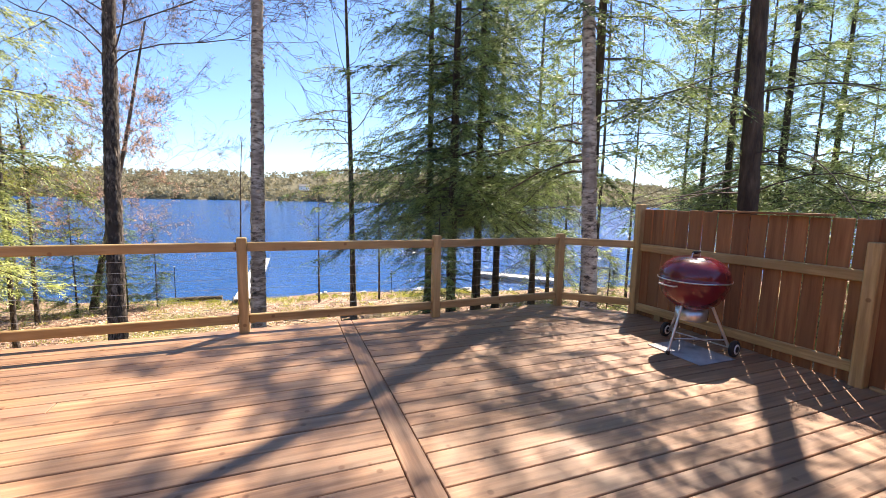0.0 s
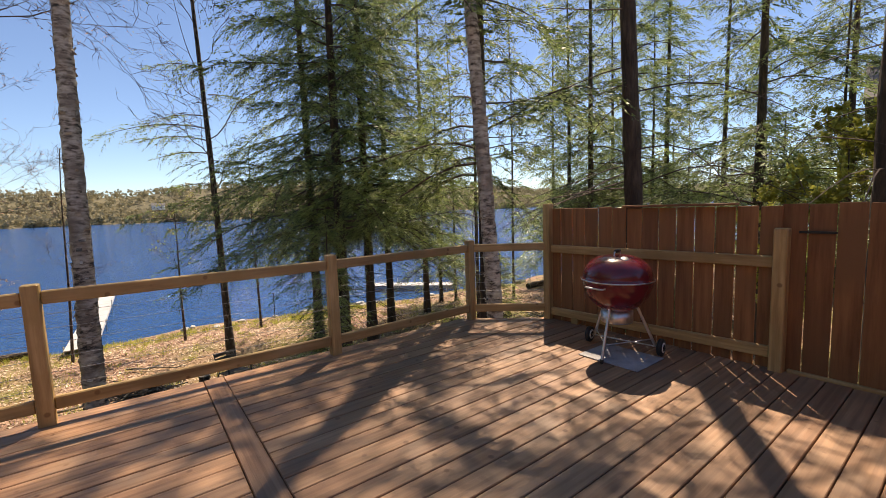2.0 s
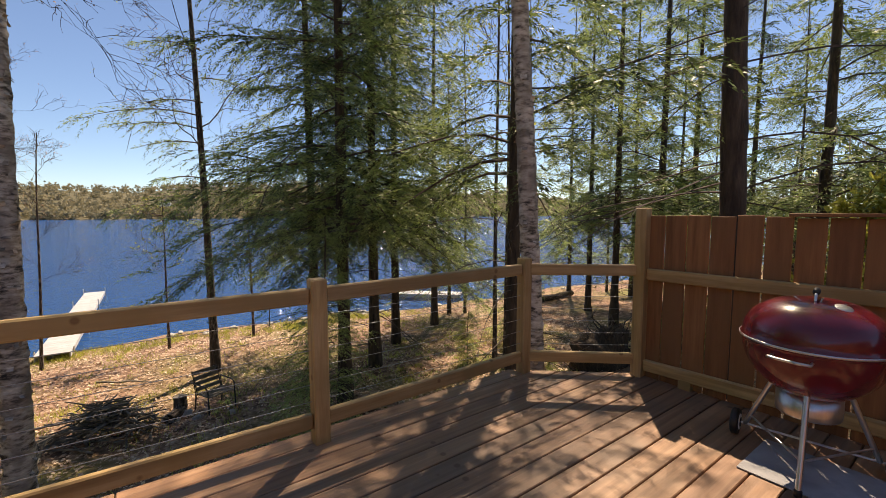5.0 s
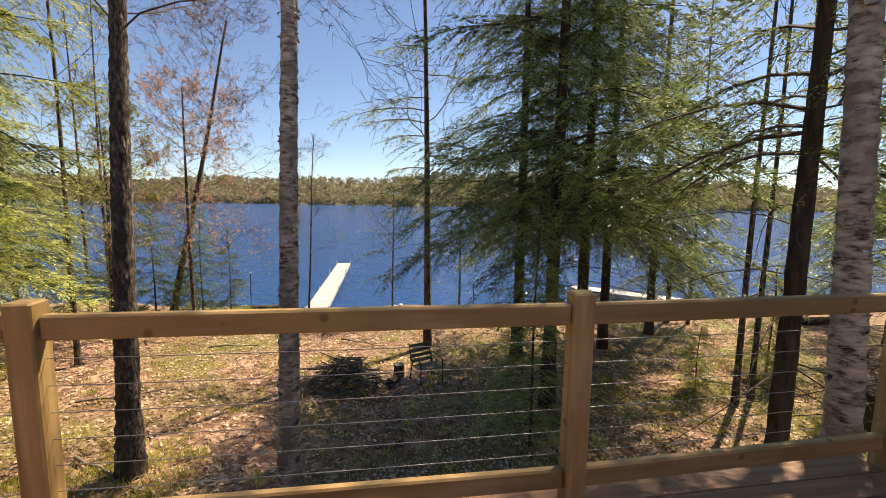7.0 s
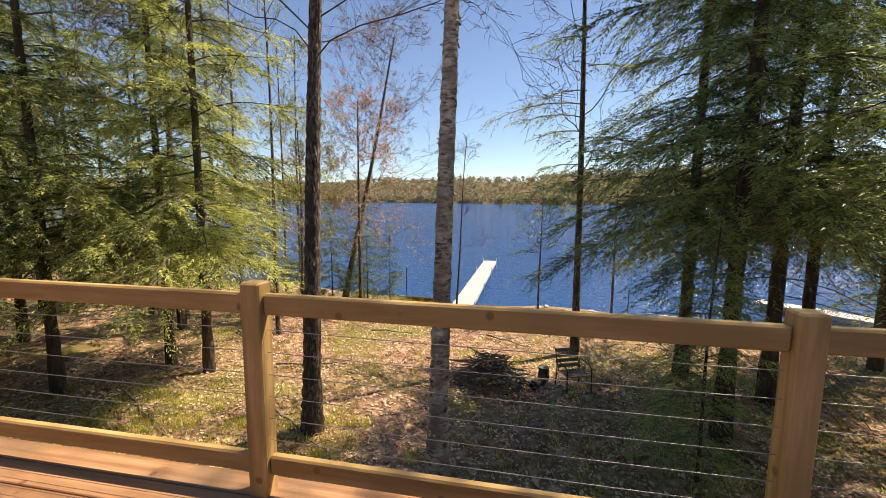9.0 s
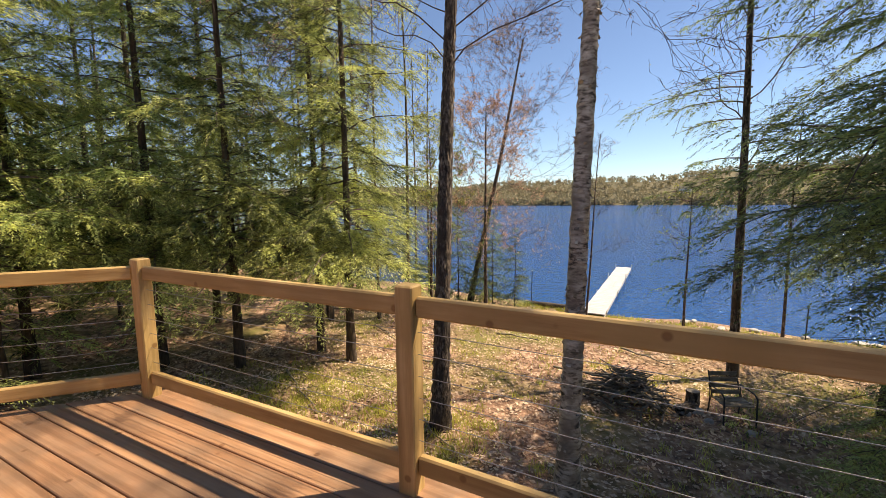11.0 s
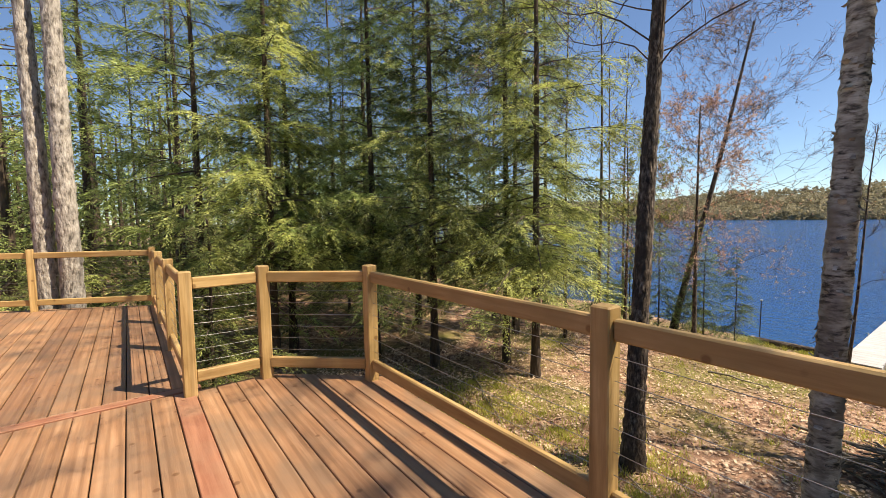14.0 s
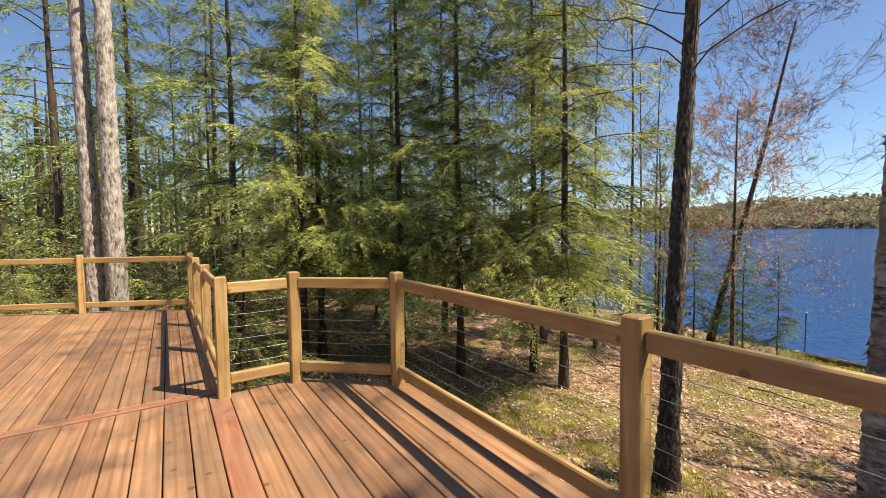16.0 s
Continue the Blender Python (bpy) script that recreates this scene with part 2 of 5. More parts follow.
SIDING = material("brown_siding", [(0.3, (0.22, 0.09, 0.045)), (0.7, (0.36, 0.17, 0.09))], scale=(1, 1, 8), rough=0.8, bump=0.2)
ROOFING = material("grey_shingles", [(0.3, (0.10, 0.10, 0.10)), (0.7, (0.22, 0.21, 0.20))], scale=(4, 4, 4), rough=0.95, bump=0.4)
WHITE_PAINT = material("white_paint", [(0.3, (0.72, 0.72, 0.70)), (0.7, (0.82, 0.82, 0.80))], rough=0.6, bump=0.05)
DARK_GLASS = material("dark_glass", [(0.3, (0.015, 0.017, 0.02)), (0.7, (0.03, 0.03, 0.035))], rough=0.06, bump=0)

WATER = bpy.data.materials.new("lake_water")
WATER.use_nodes = True
nt = WATER.node_tree
pw = nt.nodes["Principled BSDF"]
pw.inputs["Base Color"].default_value = (0.014, 0.085, 0.27, 1)
pw.inputs["Roughness"].default_value, pw.inputs["IOR"].default_value = 0.08, 1.33
geo_w = nt.nodes.new("ShaderNodeNewGeometry")
heights = []
for sc, vec in ((1.3, (0.35, 1.3, 1)), (4.2, (0.5, 1.2, 1))):
    mpw, nzw = nt.nodes.new("ShaderNodeMapping"), nt.nodes.new("ShaderNodeTexNoise")
    mpw.inputs["Scale"].default_value, mpw.inputs["Rotation"].default_value = vec, (0, 0, 0.35)
    nzw.inputs["Scale"].default_value, nzw.inputs["Detail"].default_value = sc, 4
    nt.links.new(geo_w.outputs["Position"], mpw.inputs[0])
    nt.links.new(mpw.outputs[0], nzw.inputs["Vector"])
    heights.append(nzw)
addw = nt.nodes.new("ShaderNodeMath")
addw.operation = "MULTIPLY_ADD"
nt.links.new(heights[1].outputs[0], addw.inputs[0])
addw.inputs[1].default_value = 0.8
nt.links.new(heights[0].outputs[0], addw.inputs[2])
bpw = nt.nodes.new("ShaderNodeBump")
bpw.inputs["Strength"].default_value, bpw.inputs["Distance"].default_value = 1.0, 0.30
nt.links.new(addw.outputs[0], bpw.inputs["Height"])
nt.links.new(bpw.outputs[0], pw.inputs["Normal"])

# ---- building helpers ----
TURN = radians(7.4)
DECK = Matrix.Rotation(TURN, 4, "Z")


def W(u, v, z=0.0):
    """A place on the deck's own axes: u along the lakeside rail, v towards the lake."""
    return DECK @ Vector((u, v, z))


def raw_mesh(name, verts, quads, mats, smooth=False, tris=None):
    me = bpy.data.meshes.new(name)
    verts = np.asarray(verts, dtype=np.float32).reshape(-1, 3)
    quads = np.asarray(quads, dtype=np.int32).reshape(-1, 4)
    tris = np.zeros((0, 3), np.int32) if tris is None else np.asarray(tris, dtype=np.int32).reshape(-1, 3)
    nq, n3 = len(quads), len(tris)
    me.vertices.add(len(verts))
    me.vertices.foreach_set("co", verts.ravel())
    me.loops.add(nq * 4 + n3 * 3)
    me.loops.foreach_set("vertex_index", np.concatenate((quads.ravel(), tris.ravel())))
    me.polygons.add(nq + n3)
    starts = np.concatenate((np.arange(nq) * 4, nq * 4 + np.arange(n3) * 3))
    me.polygons.foreach_set("loop_start", starts.astype(np.int32))
    me.polygons.foreach_set("use_smooth", np.full(nq + n3, smooth))
    me.update(calc_edges=True)
    me.validate()
    me.materials.append(mats)
    return me


def child(name, me, parent, m=None, label=""):
    ob = new(name, me)
    ob.parent = parent
    if m is not None:
        ob.matrix_basis = m
    if label:
        ob["label"] = label
    return ob


def part(name, bm, mat, parent, label="", m=None, smooth=False):
    me = bpy.data.meshes.new(name)
    bmesh.ops.recalc_face_normals(bm, faces=bm.faces)
    bm.to_mesh(me)
    bm.free()
    me.materials.append(mat)
    if smooth:
        me.polygons.foreach_set("use_smooth", np.full(len(me.polygons), True))
    return child(name, me, parent, m, label)


def thing(name, m, label, category, group="", kind=""):
    return_ob = new(name)
    return_ob.empty_display_size = 0.2
    return_ob.matrix_basis = m
    return tagged(return_ob, label, category, group, kind)


def beam_mesh(name, length, w, h, mat, c=0.006):
    """A squared timber along x from 0, chamfered on every edge, centred in y and z."""
    def ring(x, a, b, k):
        return [(x, y, z) for y, z in ((a - k, b), (a, b - k), (a, -b + k), (a - k, -b), (-a + k, -b), (-a, -b + k), (-a, b - k), (-a + k, b))]
    a, b = w / 2, h / 2
    vs = ring(0, a - c, b - c, c * 0.6) + ring(c, a, b, c) + ring(length - c, a, b, c) + ring(length, a - c, b - c, c * 0.6)
    fs = [[8 * r + i, 8 * r + (i + 1) % 8, 8 * r + 8 + (i + 1) % 8, 8 * r + 8 + i] for r in range(3) for i in range(8)]
    me = bpy.data.meshes.new(name)
    me.from_pydata(vs, [], fs + [list(range(7, -1, -1)), list(range(24, 32))])
    bm = bmesh.new()
    bm.from_mesh(me)
    bmesh.ops.recalc_face_normals(bm, faces=bm.faces)
    bm.to_mesh(me)
    bm.free()
    me.materials.append(mat)
    return me


def along(a, b, roll=0.0):
    """Pose of a thing that lies along x from a to b, with its z as upright as can be."""
    a, b = Vector(a), Vector(b)
    x = (b - a).normalized()
    up = Vector((0, 0, 1)) if abs(x.z) < 0.95 else Vector((-math.sin(TURN), math.cos(TURN), 0))
    y = up.cross(x).normalized()
    z = x.cross(y)
    m = Matrix((x, y, z)).transposed().to_4x4()
    return Matrix.Translation(a) @ m @ Matrix.Rotation(roll, 4, "X")


def beam(name, a, b, w, h, mat, parent, c=0.006, label=""):
    me = beam_mesh(name, (Vector(b) - Vector(a)).length, w, h, mat, c)
    return child(name, me, parent, parent.matrix_basis.inverted() @ along(a, b), label)


def box_bm(bm, x0, x1, y0, y1, z0, z1, c=0.0):
    r = bmesh.ops.create_cube(bm, size=1, matrix=Matrix.Translation(((x0 + x1) / 2, (y0 + y1) / 2, (z0 + z1) / 2)) @ Matrix.Diagonal((x1 - x0, y1 - y0, z1 - z0, 1)))
    if c:
        es = list({e for v in r["verts"] for e in v.link_edges})
        bmesh.ops.bevel(bm, geom=es, offset=c, segments=2, affect="EDGES")


def lathe_bm(profile, steps=48, closed=True):
    """A turned body from (radius, height) pairs."""
    bm = bmesh.new()
    rings = []
    for r, z in profile:
        rings.append([bm.verts.new((r * math.cos(2 * math.pi * i / steps), r * math.sin(2 * math.pi * i / steps), z)) for i in range(steps)])
    for a, b in zip(rings, rings[1:]):
        for i in range(steps):
            bm.faces.new((a[i], a[(i + 1) % steps], b[(i + 1) % steps], b[i]))
    if closed:
        bm.faces.new(rings[0][::-1])
        bm.faces.new(rings[-1])
    return bm


def tube_arrays(points, radii, sides=6):
    p = np.asarray(points, float)
    r = np.asarray(radii, float)
    t = np.gradient(p, axis=0)
    t /= np.linalg.norm(t, axis=1)[:, None] + 1e-9
    ref = np.where(np.abs(t[:, 2:3]) > 0.9, np.array([[1.0, 0, 0]]), np.array([[0, 0, 1.0]]))
    a = np.cross(ref, t)
    a /= np.linalg.norm(a, axis=1)[:, None] + 1e-9
    b = np.cross(t, a)
    ang = np.arange(sides) * 2 * np.pi / sides
    v = p[:, None] + r[:, None, None] * (a[:, None] * np.cos(ang)[None, :, None] + b[:, None] * np.sin(ang)[None, :, None])
    n = len(p)
    i, j = np.meshgrid(np.arange(n - 1), np.arange(sides), indexing="ij")
    q = np.stack((i * sides + j, i * sides + (j + 1) % sides, (i + 1) * sides + (j + 1) % sides, (i + 1) * sides + j), -1).reshape(-1, 4)
    return v.reshape(-1, 3), q


class Soup:
    """Gathers tubes and leaves into one mesh."""

    def __init__(self):
        self.v, self.q, self.n = [], [], 0

    def add(self, v, q):
        self.v.append(np.asarray(v, np.float32))
        self.q.append(np.asarray(q, np.int64) + self.n)
        self.n += len(v)

    def tube(self, points, radii, sides=6):
        self.add(*tube_arrays(points, radii, sides))

    def leaves(self, pos, way, nor, length, width):
        """Diamond leaves: pos, way, nor are N x 3."""
        way = way / (np.linalg.norm(way, axis=1)[:, None] + 1e-9)
        side = np.cross(way, nor)
        side /= np.linalg.norm(side, axis=1)[:, None] + 1e-9
        length, width = np.asarray(length)[:, None], np.asarray(width)[:, None]
        mid = pos + way * length * 0.45
        v = np.stack((pos, mid + side * width / 2, pos + way * length, mid - side * width / 2), 1).reshape(-1, 3)
        self.add(v, np.arange(len(pos) * 4).reshape(-1, 4))

    def mesh(self, name, mat, smooth=False):
        return raw_mesh(name, np.concatenate(self.v), np.concatenate(self.q), mat, smooth)


def smoothstep(a, b, x):
    k = np.clip((x - a) / (b - a), 0, 1)
    return k * k * (3 - 2 * k)


WATER_Z = -4.1


def ground_z(x, y):
    """Height of the yard, which falls gently from the deck to the shore at about y = 25."""
    shore = 26.6 + 0.5 * math.sin(x * 0.31) + 0.35 * math.sin(x * 0.83 + 1)
    z = -3.36 - 0.22 * float(smoothstep(10, 22, y)) - 0.40 * float(smoothstep(21, shore, y)) - 1.6 * float(smoothstep(shore - 0.6, shore + 6, y))
    z += 1.6 * float(smoothstep(14, 34, x)) * (1 - float(smoothstep(8, 22, y)))
    z += 1.2 * float(smoothstep(-12, -30, x)) * (1 - float(smoothstep(6, 20, y)))
    return z + 0.05 * noise.noise(Vector((x * 0.5, y * 0.5, 0))) + 0.02 * noise.noise(Vector((x * 2.1, y * 2.1, 3)))


# ---- ground, lake, far shore ----
xs = np.concatenate((np.linspace(-1500, -60, 14), np.linspace(-50, -16, 24), np.arange(-15, 20, 0.3), np.linspace(20.5, 60, 32), np.linspace(70, 1500, 14)))
ys = np.concatenate((np.linspace(-1500, -40, 12), np.linspace(-34, 6, 24), np.arange(6.5, 32, 0.3), np.linspace(33, 60, 10), np.linspace(80, 1500, 16)))
gv = [(x, y, ground_z(x, y)) for y in ys for x in xs]
nx, ny = len(xs), len(ys)
gi, gj = np.meshgrid(np.arange(ny - 1), np.arange(nx - 1), indexing="ij")
gq = np.stack((gi * nx + gj, gi * nx + gj + 1, (gi + 1) * nx + gj + 1, (gi + 1) * nx + gj), -1).reshape(-1, 4)
ground = new("ground", raw_mesh("ground", gv, gq, GROUND, True))
tagged(ground, "sloping yard of bare soil, dry leaves and thin grass", "ground", kind="structure")
wv = [(x, y, WATER_Z) for y in (20, 60, 200, 520) for x in (-1500, -200, 0, 200, 1500)]
wq = [(r * 5 + c, r * 5 + c + 1, r * 5 + c + 6, r * 5 + c + 5) for r in range(3) for c in range(4)]
water = new("water", raw_mesh("water", wv, wq, WATER))
tagged(water, "blue lake with small wind ripples", "lake", kind="structure")


def hill_z(x, y):
    ridge = 33 + 7 * math.sin(x * 0.006 + 0.6) + 3 * math.sin(x * 0.017) + 2 * math.sin(x * 0.041 + 2)
    return WATER_Z - 1 + ridge * float(smoothstep(448, 640, y)) + 2.0 * float(smoothstep(448, 456, y))


hx, hy = np.linspace(-1500, 1500, 120), np.concatenate((np.linspace(446, 660, 22), np.linspace(700, 1200, 4)))
hv = [(x, y, hill_z(x, y)) for y in hy for x in hx]
hi, hj = np.meshgrid(np.arange(len(hy) - 1), np.arange(len(hx) - 1), indexing="ij")
hq = np.stack((hi * 120 + hj, hi * 120 + hj + 1, (hi + 1) * 120 + hj + 1, (hi + 1) * 120 + hj), -1).reshape(-1, 4)
tagged(new("backdrop", raw_mesh("backdrop", hv, hq, HILL, True)), "wooded hill on the far shore of the lake", "hill", kind="structure")
rng = np.random.default_rng(5)
far = Soup()
CL = 5600
cy = 450 + 200 * rng.random(CL) ** 1.6
cx = rng.uniform(-620, 620, CL)
cs = rng.uniform(2.2, 4.4, CL)
cz = np.array([hill_z(a, b) for a, b in zip(cx, cy)]) + cs * rng.uniform(0.5, 1.5, CL)
K = 20
dv = rng.normal(size=(CL, K, 3))
dv /= np.linalg.norm(dv, axis=2)[:, :, None]
pp = np.stack((cx, cy, cz), 1)[:, None] + dv * cs[:, None, None] * np.array([0.8, 0.8, 1.1]) * rng.uniform(0.3, 1, (CL, K, 1))
far.leaves(pp.reshape(-1, 3), rng.normal(size=(CL * K, 3)), rng.normal(size=(CL * K, 3)), np.repeat(cs * 0.7, K), np.repeat(cs * 0.5, K))
tagged(new("far_woods", far.mesh("far_woods", FAR_LEAF)), "hazy spring woods in yellow green and brown along the far shore", "woods", kind="stuff")

# ---- deck floor ----
floor = new("floor")
tagged(floor, "reddish-brown stained wooden deck floor of long boards", "deck floor", kind="structure")
floor.matrix_basis = DECK
PITCH, BOARD = 0.1435, 0.1360
V0 = 0.6


def edge_u(v):
    """The deck's outer ends along u at this v, with the two cut corners."""
    left = -1.13 if v < 6.98 else -1.13 + (v - 6.98) * 0.93
    right = 6.12 if v < 6.98 else 6.12 - (v - 6.98) * 1.15
    return left, right


def plank(u00, u01, u10, u11, v0, v1, z1, mat, thick=0.036, c=0.004):
    """A board between v0 and v1 whose ends run from u00/u01 at v0 to u10/u11 at v1."""
    um, vm = (u00 + u01) / 2, (v0 + v1) / 2
    low = [(u00, v0), (u01, v0), (u11, v1), (u10, v1)]
    ins = [(u00 + c, v0 + c), (u01 - c, v0 + c), (u11 - c, v1 - c), (u10 + c, v1 - c)]
    vs = [(u - um, v - vm, -thick) for u, v in low] + [(u - um, v - vm, -c) for u, v in low] + [(u - um, v - vm, 0) for u, v in ins]
    fs = [(3, 2, 1, 0), (8, 9, 10, 11)]
    for k in (0, 4):
        fs += [(k + i, k + (i + 1) % 4, k + 4 + (i + 1) % 4, k + 4 + i) for i in range(4)]
    me = bpy.data.meshes.new("plank")
    me.from_pydata(vs, [], fs)
    me.materials.append(mat)
    child("plank", me, floor, Matrix.Translation((um, vm, z1)))


def lay_planks():
    prng = random.Random(3)
    rows = int((7.72 - V0) / PITCH)
    for i in range(rows):
        v1 = 7.70 - i * PITCH
        v0 = v1 - BOARD
        dz = prng.uniform(-0.0015, 0.0015)
        la, ra = edge_u(v0)
        lb, rb = edge_u(v1)
        wood = DECK_WOOD
        plank(2.700, ra, 2.700, rb, v0, v1, dz, wood)
        lo = max(la, -1.155)
        if i == 9:
            plank(lo, 0.62, max(lb, -1.155), 0.62, v0, v1, dz, RED_WOOD)
            lo, lb = 0.624, 0.624
        plank(lo, 2.548, max(lb, -1.155), 2.548, v0, v1, dz - 0.0005, wood)
        if v1 < 6.52:
            far_end = -5.55 - max(0, 6.34 - v0) * 0.52
            plank(far_end, -1.262, -5.55 - max(0, 6.34 - v1) * 0.52, -1.262, v0, v1, prng.uniform(-0.0015, 0.0015), wood)
    # dividing boards that run towards the lake
    for u0, u1, top, mat in ((2.554, 2.694, 7.70, DECK_WOOD), (-1.256, -1.161, 6.46, RED_WOOD)):
        me = beam_mesh("plank", top - V0, u1 - u0, 0.036, mat, 0.004)
        child("plank", me, floor, Matrix.Translation(((u0 + u1) / 2, V0, -0.017)) @ Matrix.Rotation(math.pi / 2, 4, "Z"))


bm = bmesh.new()
outline = [(-8.6, V0), (6.10, V0), (6.10, 6.97), (5.46, 7.66), (-0.42, 7.66), (-1.11, 6.97), (-1.11, 6.44), (-5.5, 6.44), (-8.55, V0 + 0.02)]
top_vs = [bm.verts.new((u, v, -0.045)) for u, v in outline]
low_vs = [bm.verts.new((u, v, -0.26)) for u, v in outline]
bm.faces.new(top_vs)
bm.faces.new(low_vs[::-1])
for i in range(len(outline)):
    j = (i + 1) % len(outline)
    bm.faces.new((top_vs[j], top_vs[i], low_vs[i], low_vs[j]))
part("deck_framing", bm, JOIST, floor, "dark timber framing under the deck boards")
for u, v in ((-0.4, 7.4), (2.6, 7.4), (5.3, 7.4), (-5.2, 6.2), (5.9, 3.0), (-7.5, 2.0)):
    g = W(u, v)
    gz = ground_z(g.x, g.y) - 0.1
    child("support_post", beam_mesh("support_post", -0.26 - gz, 0.14, 0.14, JOIST), floor, Matrix.Translation((u, v, gz)) @ Matrix.Rotation(-math.pi / 2, 4, "Y"))

# ---- house behind, closing the place ----
wall_m = DECK @ Matrix.Translation((0, V0 - 0.1, 0))
house = thing("wall_south", wall_m, "brown wood-sided house wall beside the deck", "wall", kind="structure")
bm = bmesh.new()
box_bm(bm, -8.6, 6.1, -0.2, 0.09, -3.1, 2.7)
part("siding", bm, SIDING, house)

# ---- railings ----
POST, RAIL_TOP = 0.089, 0.945


def railing(places, label, bays=None):
    """Posts at the places given, with a top rail, a bottom rail and six cables in each bay."""
    base = W(places[0][0], places[0][1])
    r = thing("deck_railing", Matrix.Translation(base), label, "railing", "deck railings")
    for u, v, kind in places:
        if kind == "post":
            child("post", POST_MESH, r, r.matrix_basis.inverted() @ Matrix.Translation(W(u, v, -0.02)) @ DECK @ Matrix.Rotation(-math.pi / 2, 4, "Y"))
    for (u0, v0, _), (u1, v1, _) in zip(places, places[1:]):
        a, b = W(u0, v0), W(u1, v1)
        d = (b - a).normalized()
        g = 0.046
        for name, z in (("top_rail", 0.853), ("bottom_rail", 0.135)):
            up = Vector((0, 0, z))
            beam(name, a + d * g + up, b - d * g + up, 0.042, 0.089, RAIL_WOOD, r, 0.008)
        for k in range(6):
            up = Vector((0, 0, 0.245 + k * 0.099))
            s = Soup()
            n = 9
            pts = [(a + d * g).lerp(b - d * g, i / (n - 1)) + up - Vector((0, 0, 0.006 * (1 - (2 * i / (n - 1) - 1) ** 2))) - base for i in range(n)]
            s.tube(pts, [0.0017] * n, 6)
            child("cable", s.mesh("cable", STEEL, True), r)
    return r


POST_MESH = beam_mesh("post", RAIL_TOP + 0.02, POST, POST, RAIL_WOOD, 0.007)
Q1, Q2, Q3, P1, P2, P3 = (-1.056, 6.375), (-1.066, 6.93), (-0.455, 7.60), (1.633, 7.60), (3.64, 7.565), (5.363, 7.60)
F1, F2 = (6.05, 6.995), (6.09, 4.836)
R2, R1 = (-5.42, 6.34), (-6.16, 4.86)
R0 = (R1[0] + (R1[0] - R2[0]) * 1.25, R1[1] + (R1[1] - R2[1]) * 1.25)
railing([(*Q3, "post"), (*P1, "post"), (*P2, "post"), (*P3, "post"), (*F1, "none")], "new yellow treated-pine deck railing with steel cables towards the lake")
railing([(*Q1, "post"), (*Q2, "post"), (*Q3, "none")], "new yellow treated-pine railing with steel cables round the deck corner")
railing([(*Q1, "none"), (-2.50, 6.365, "post"), (-3.96, 6.35, "post"), (*R2, "post"), (*R1, "post"), (*R0, "post")], "new yellow treated-pine railing with steel cables round the far deck")

# ---- privacy fence and gate ----


def fence_run(name, a, b, n, tops, label, category):
    """Upright boards from a to b on the outer side of two rails; tops gives the height of each board."""
    A, B = W(*a), W(*b)
    d = (B - A).normalized()
    out = Vector((math.cos(TURN), math.sin(TURN), 0))
    f = thing(name, Matrix.Translation(A), label, category)
    inv = f.matrix_basis.inverted()
    span = (B - A).length / n
    frng = random.Random(11 if name == "privacy_fence" else 12)
    for i in range(n):
        h = tops(i) + frng.uniform(-0.006, 0.006)
        w = span - 0.004 - (frng.uniform(0.008, 0.014) if i > 4 and frng.random() < 0.6 else frng.uniform(0.002, 0.007))
        me = beam_mesh("fence_board", h + 0.22, w, 0.019, FENCE_WOOD, 0.003)
        at = A + d * span * (i + 0.5) + out * 0.034
        m = Matrix.Translation(at + Vector((0, 0, -0.22))) @ DECK @ Matrix.Rotation(-math.pi / 2, 4, "Y") @ Matrix.Rotation(frng.uniform(-0.01, 0.01), 4, "X")
        child("fence_board", me, f, inv @ m @ Matrix.Rotation(frng.uniform(-0.0035, 0.0035), 4, "Y"))
    return f


fence = fence_run("privacy_fence", F1, F2, 14, lambda i: 1.285 if i < 6 else 1.275, "brown stained board fence between pale treated-pine posts and rails", "fence")
finv = fence.matrix_basis.inverted()
for (u, v), h in ((F1, 1.345), (F2, 1.105)):
    me = beam_mesh("post", h + 0.2, POST, POST, RAIL_WOOD, 0.007)
    child("post", me, fence, finv @ Matrix.Translation(W(u, v, -0.2)) @ DECK @ Matrix.Rotation(-math.pi / 2, 4, "Y"), "pale treated-pine post")
for z0, z1 in ((0.828, 0.846), (0.098, 0.138)):
    a, b = W(F1[0], F1[1] - 0.046, z0), W(F2[0], F2[1] + 0.046, z1)
    beam("rail", a, b, 0.04, 0.089, RAIL_WOOD, fence, 0.007, "pale treated-pine rail")
beam("cap_board", W(F1[0] + 0.045, F1[1] - 0.90, 1.292), W(F1[0] + 0.045, F1[1] - 1.86, 1.292), 0.09, 0.02, FENCE_WOOD, fence, 0.003)
beam("support_block", W(F1[0] + 0.03, F1[1] - 0.36, -0.12), W(F1[0] + 0.03, F1[1] - 0.36, 0.075), 0.089, 0.089, RAIL_WOOD, fence, 0.005)
gate = fence_run("fence_gate", (F2[0] + 0.02, F2[1] + 0.02), (F2[0] + 0.02, V0 + 0.05), 27, lambda i: 1.285, "brown stained board fence with a black metal latch", "fence")
ginv = gate.matrix_basis.inverted()
beam("rail", W(F2[0] + 0.025, F2[1] - 0.06, -0.02), W(F2[0] + 0.025, V0 + 0.05, -0.02), 0.04, 0.089, RAIL_WOOD, gate, 0.006)
beam("latch", W(F2[0] + 0.03, F2[1] - 0.09, 1.075), W(F2[0] + 0.03, F2[1] - 0.30, 1.075), 0.012, 0.018, BLACK_PLASTIC, gate, 0.002, "black metal latch")

# ---- kettle grill ----


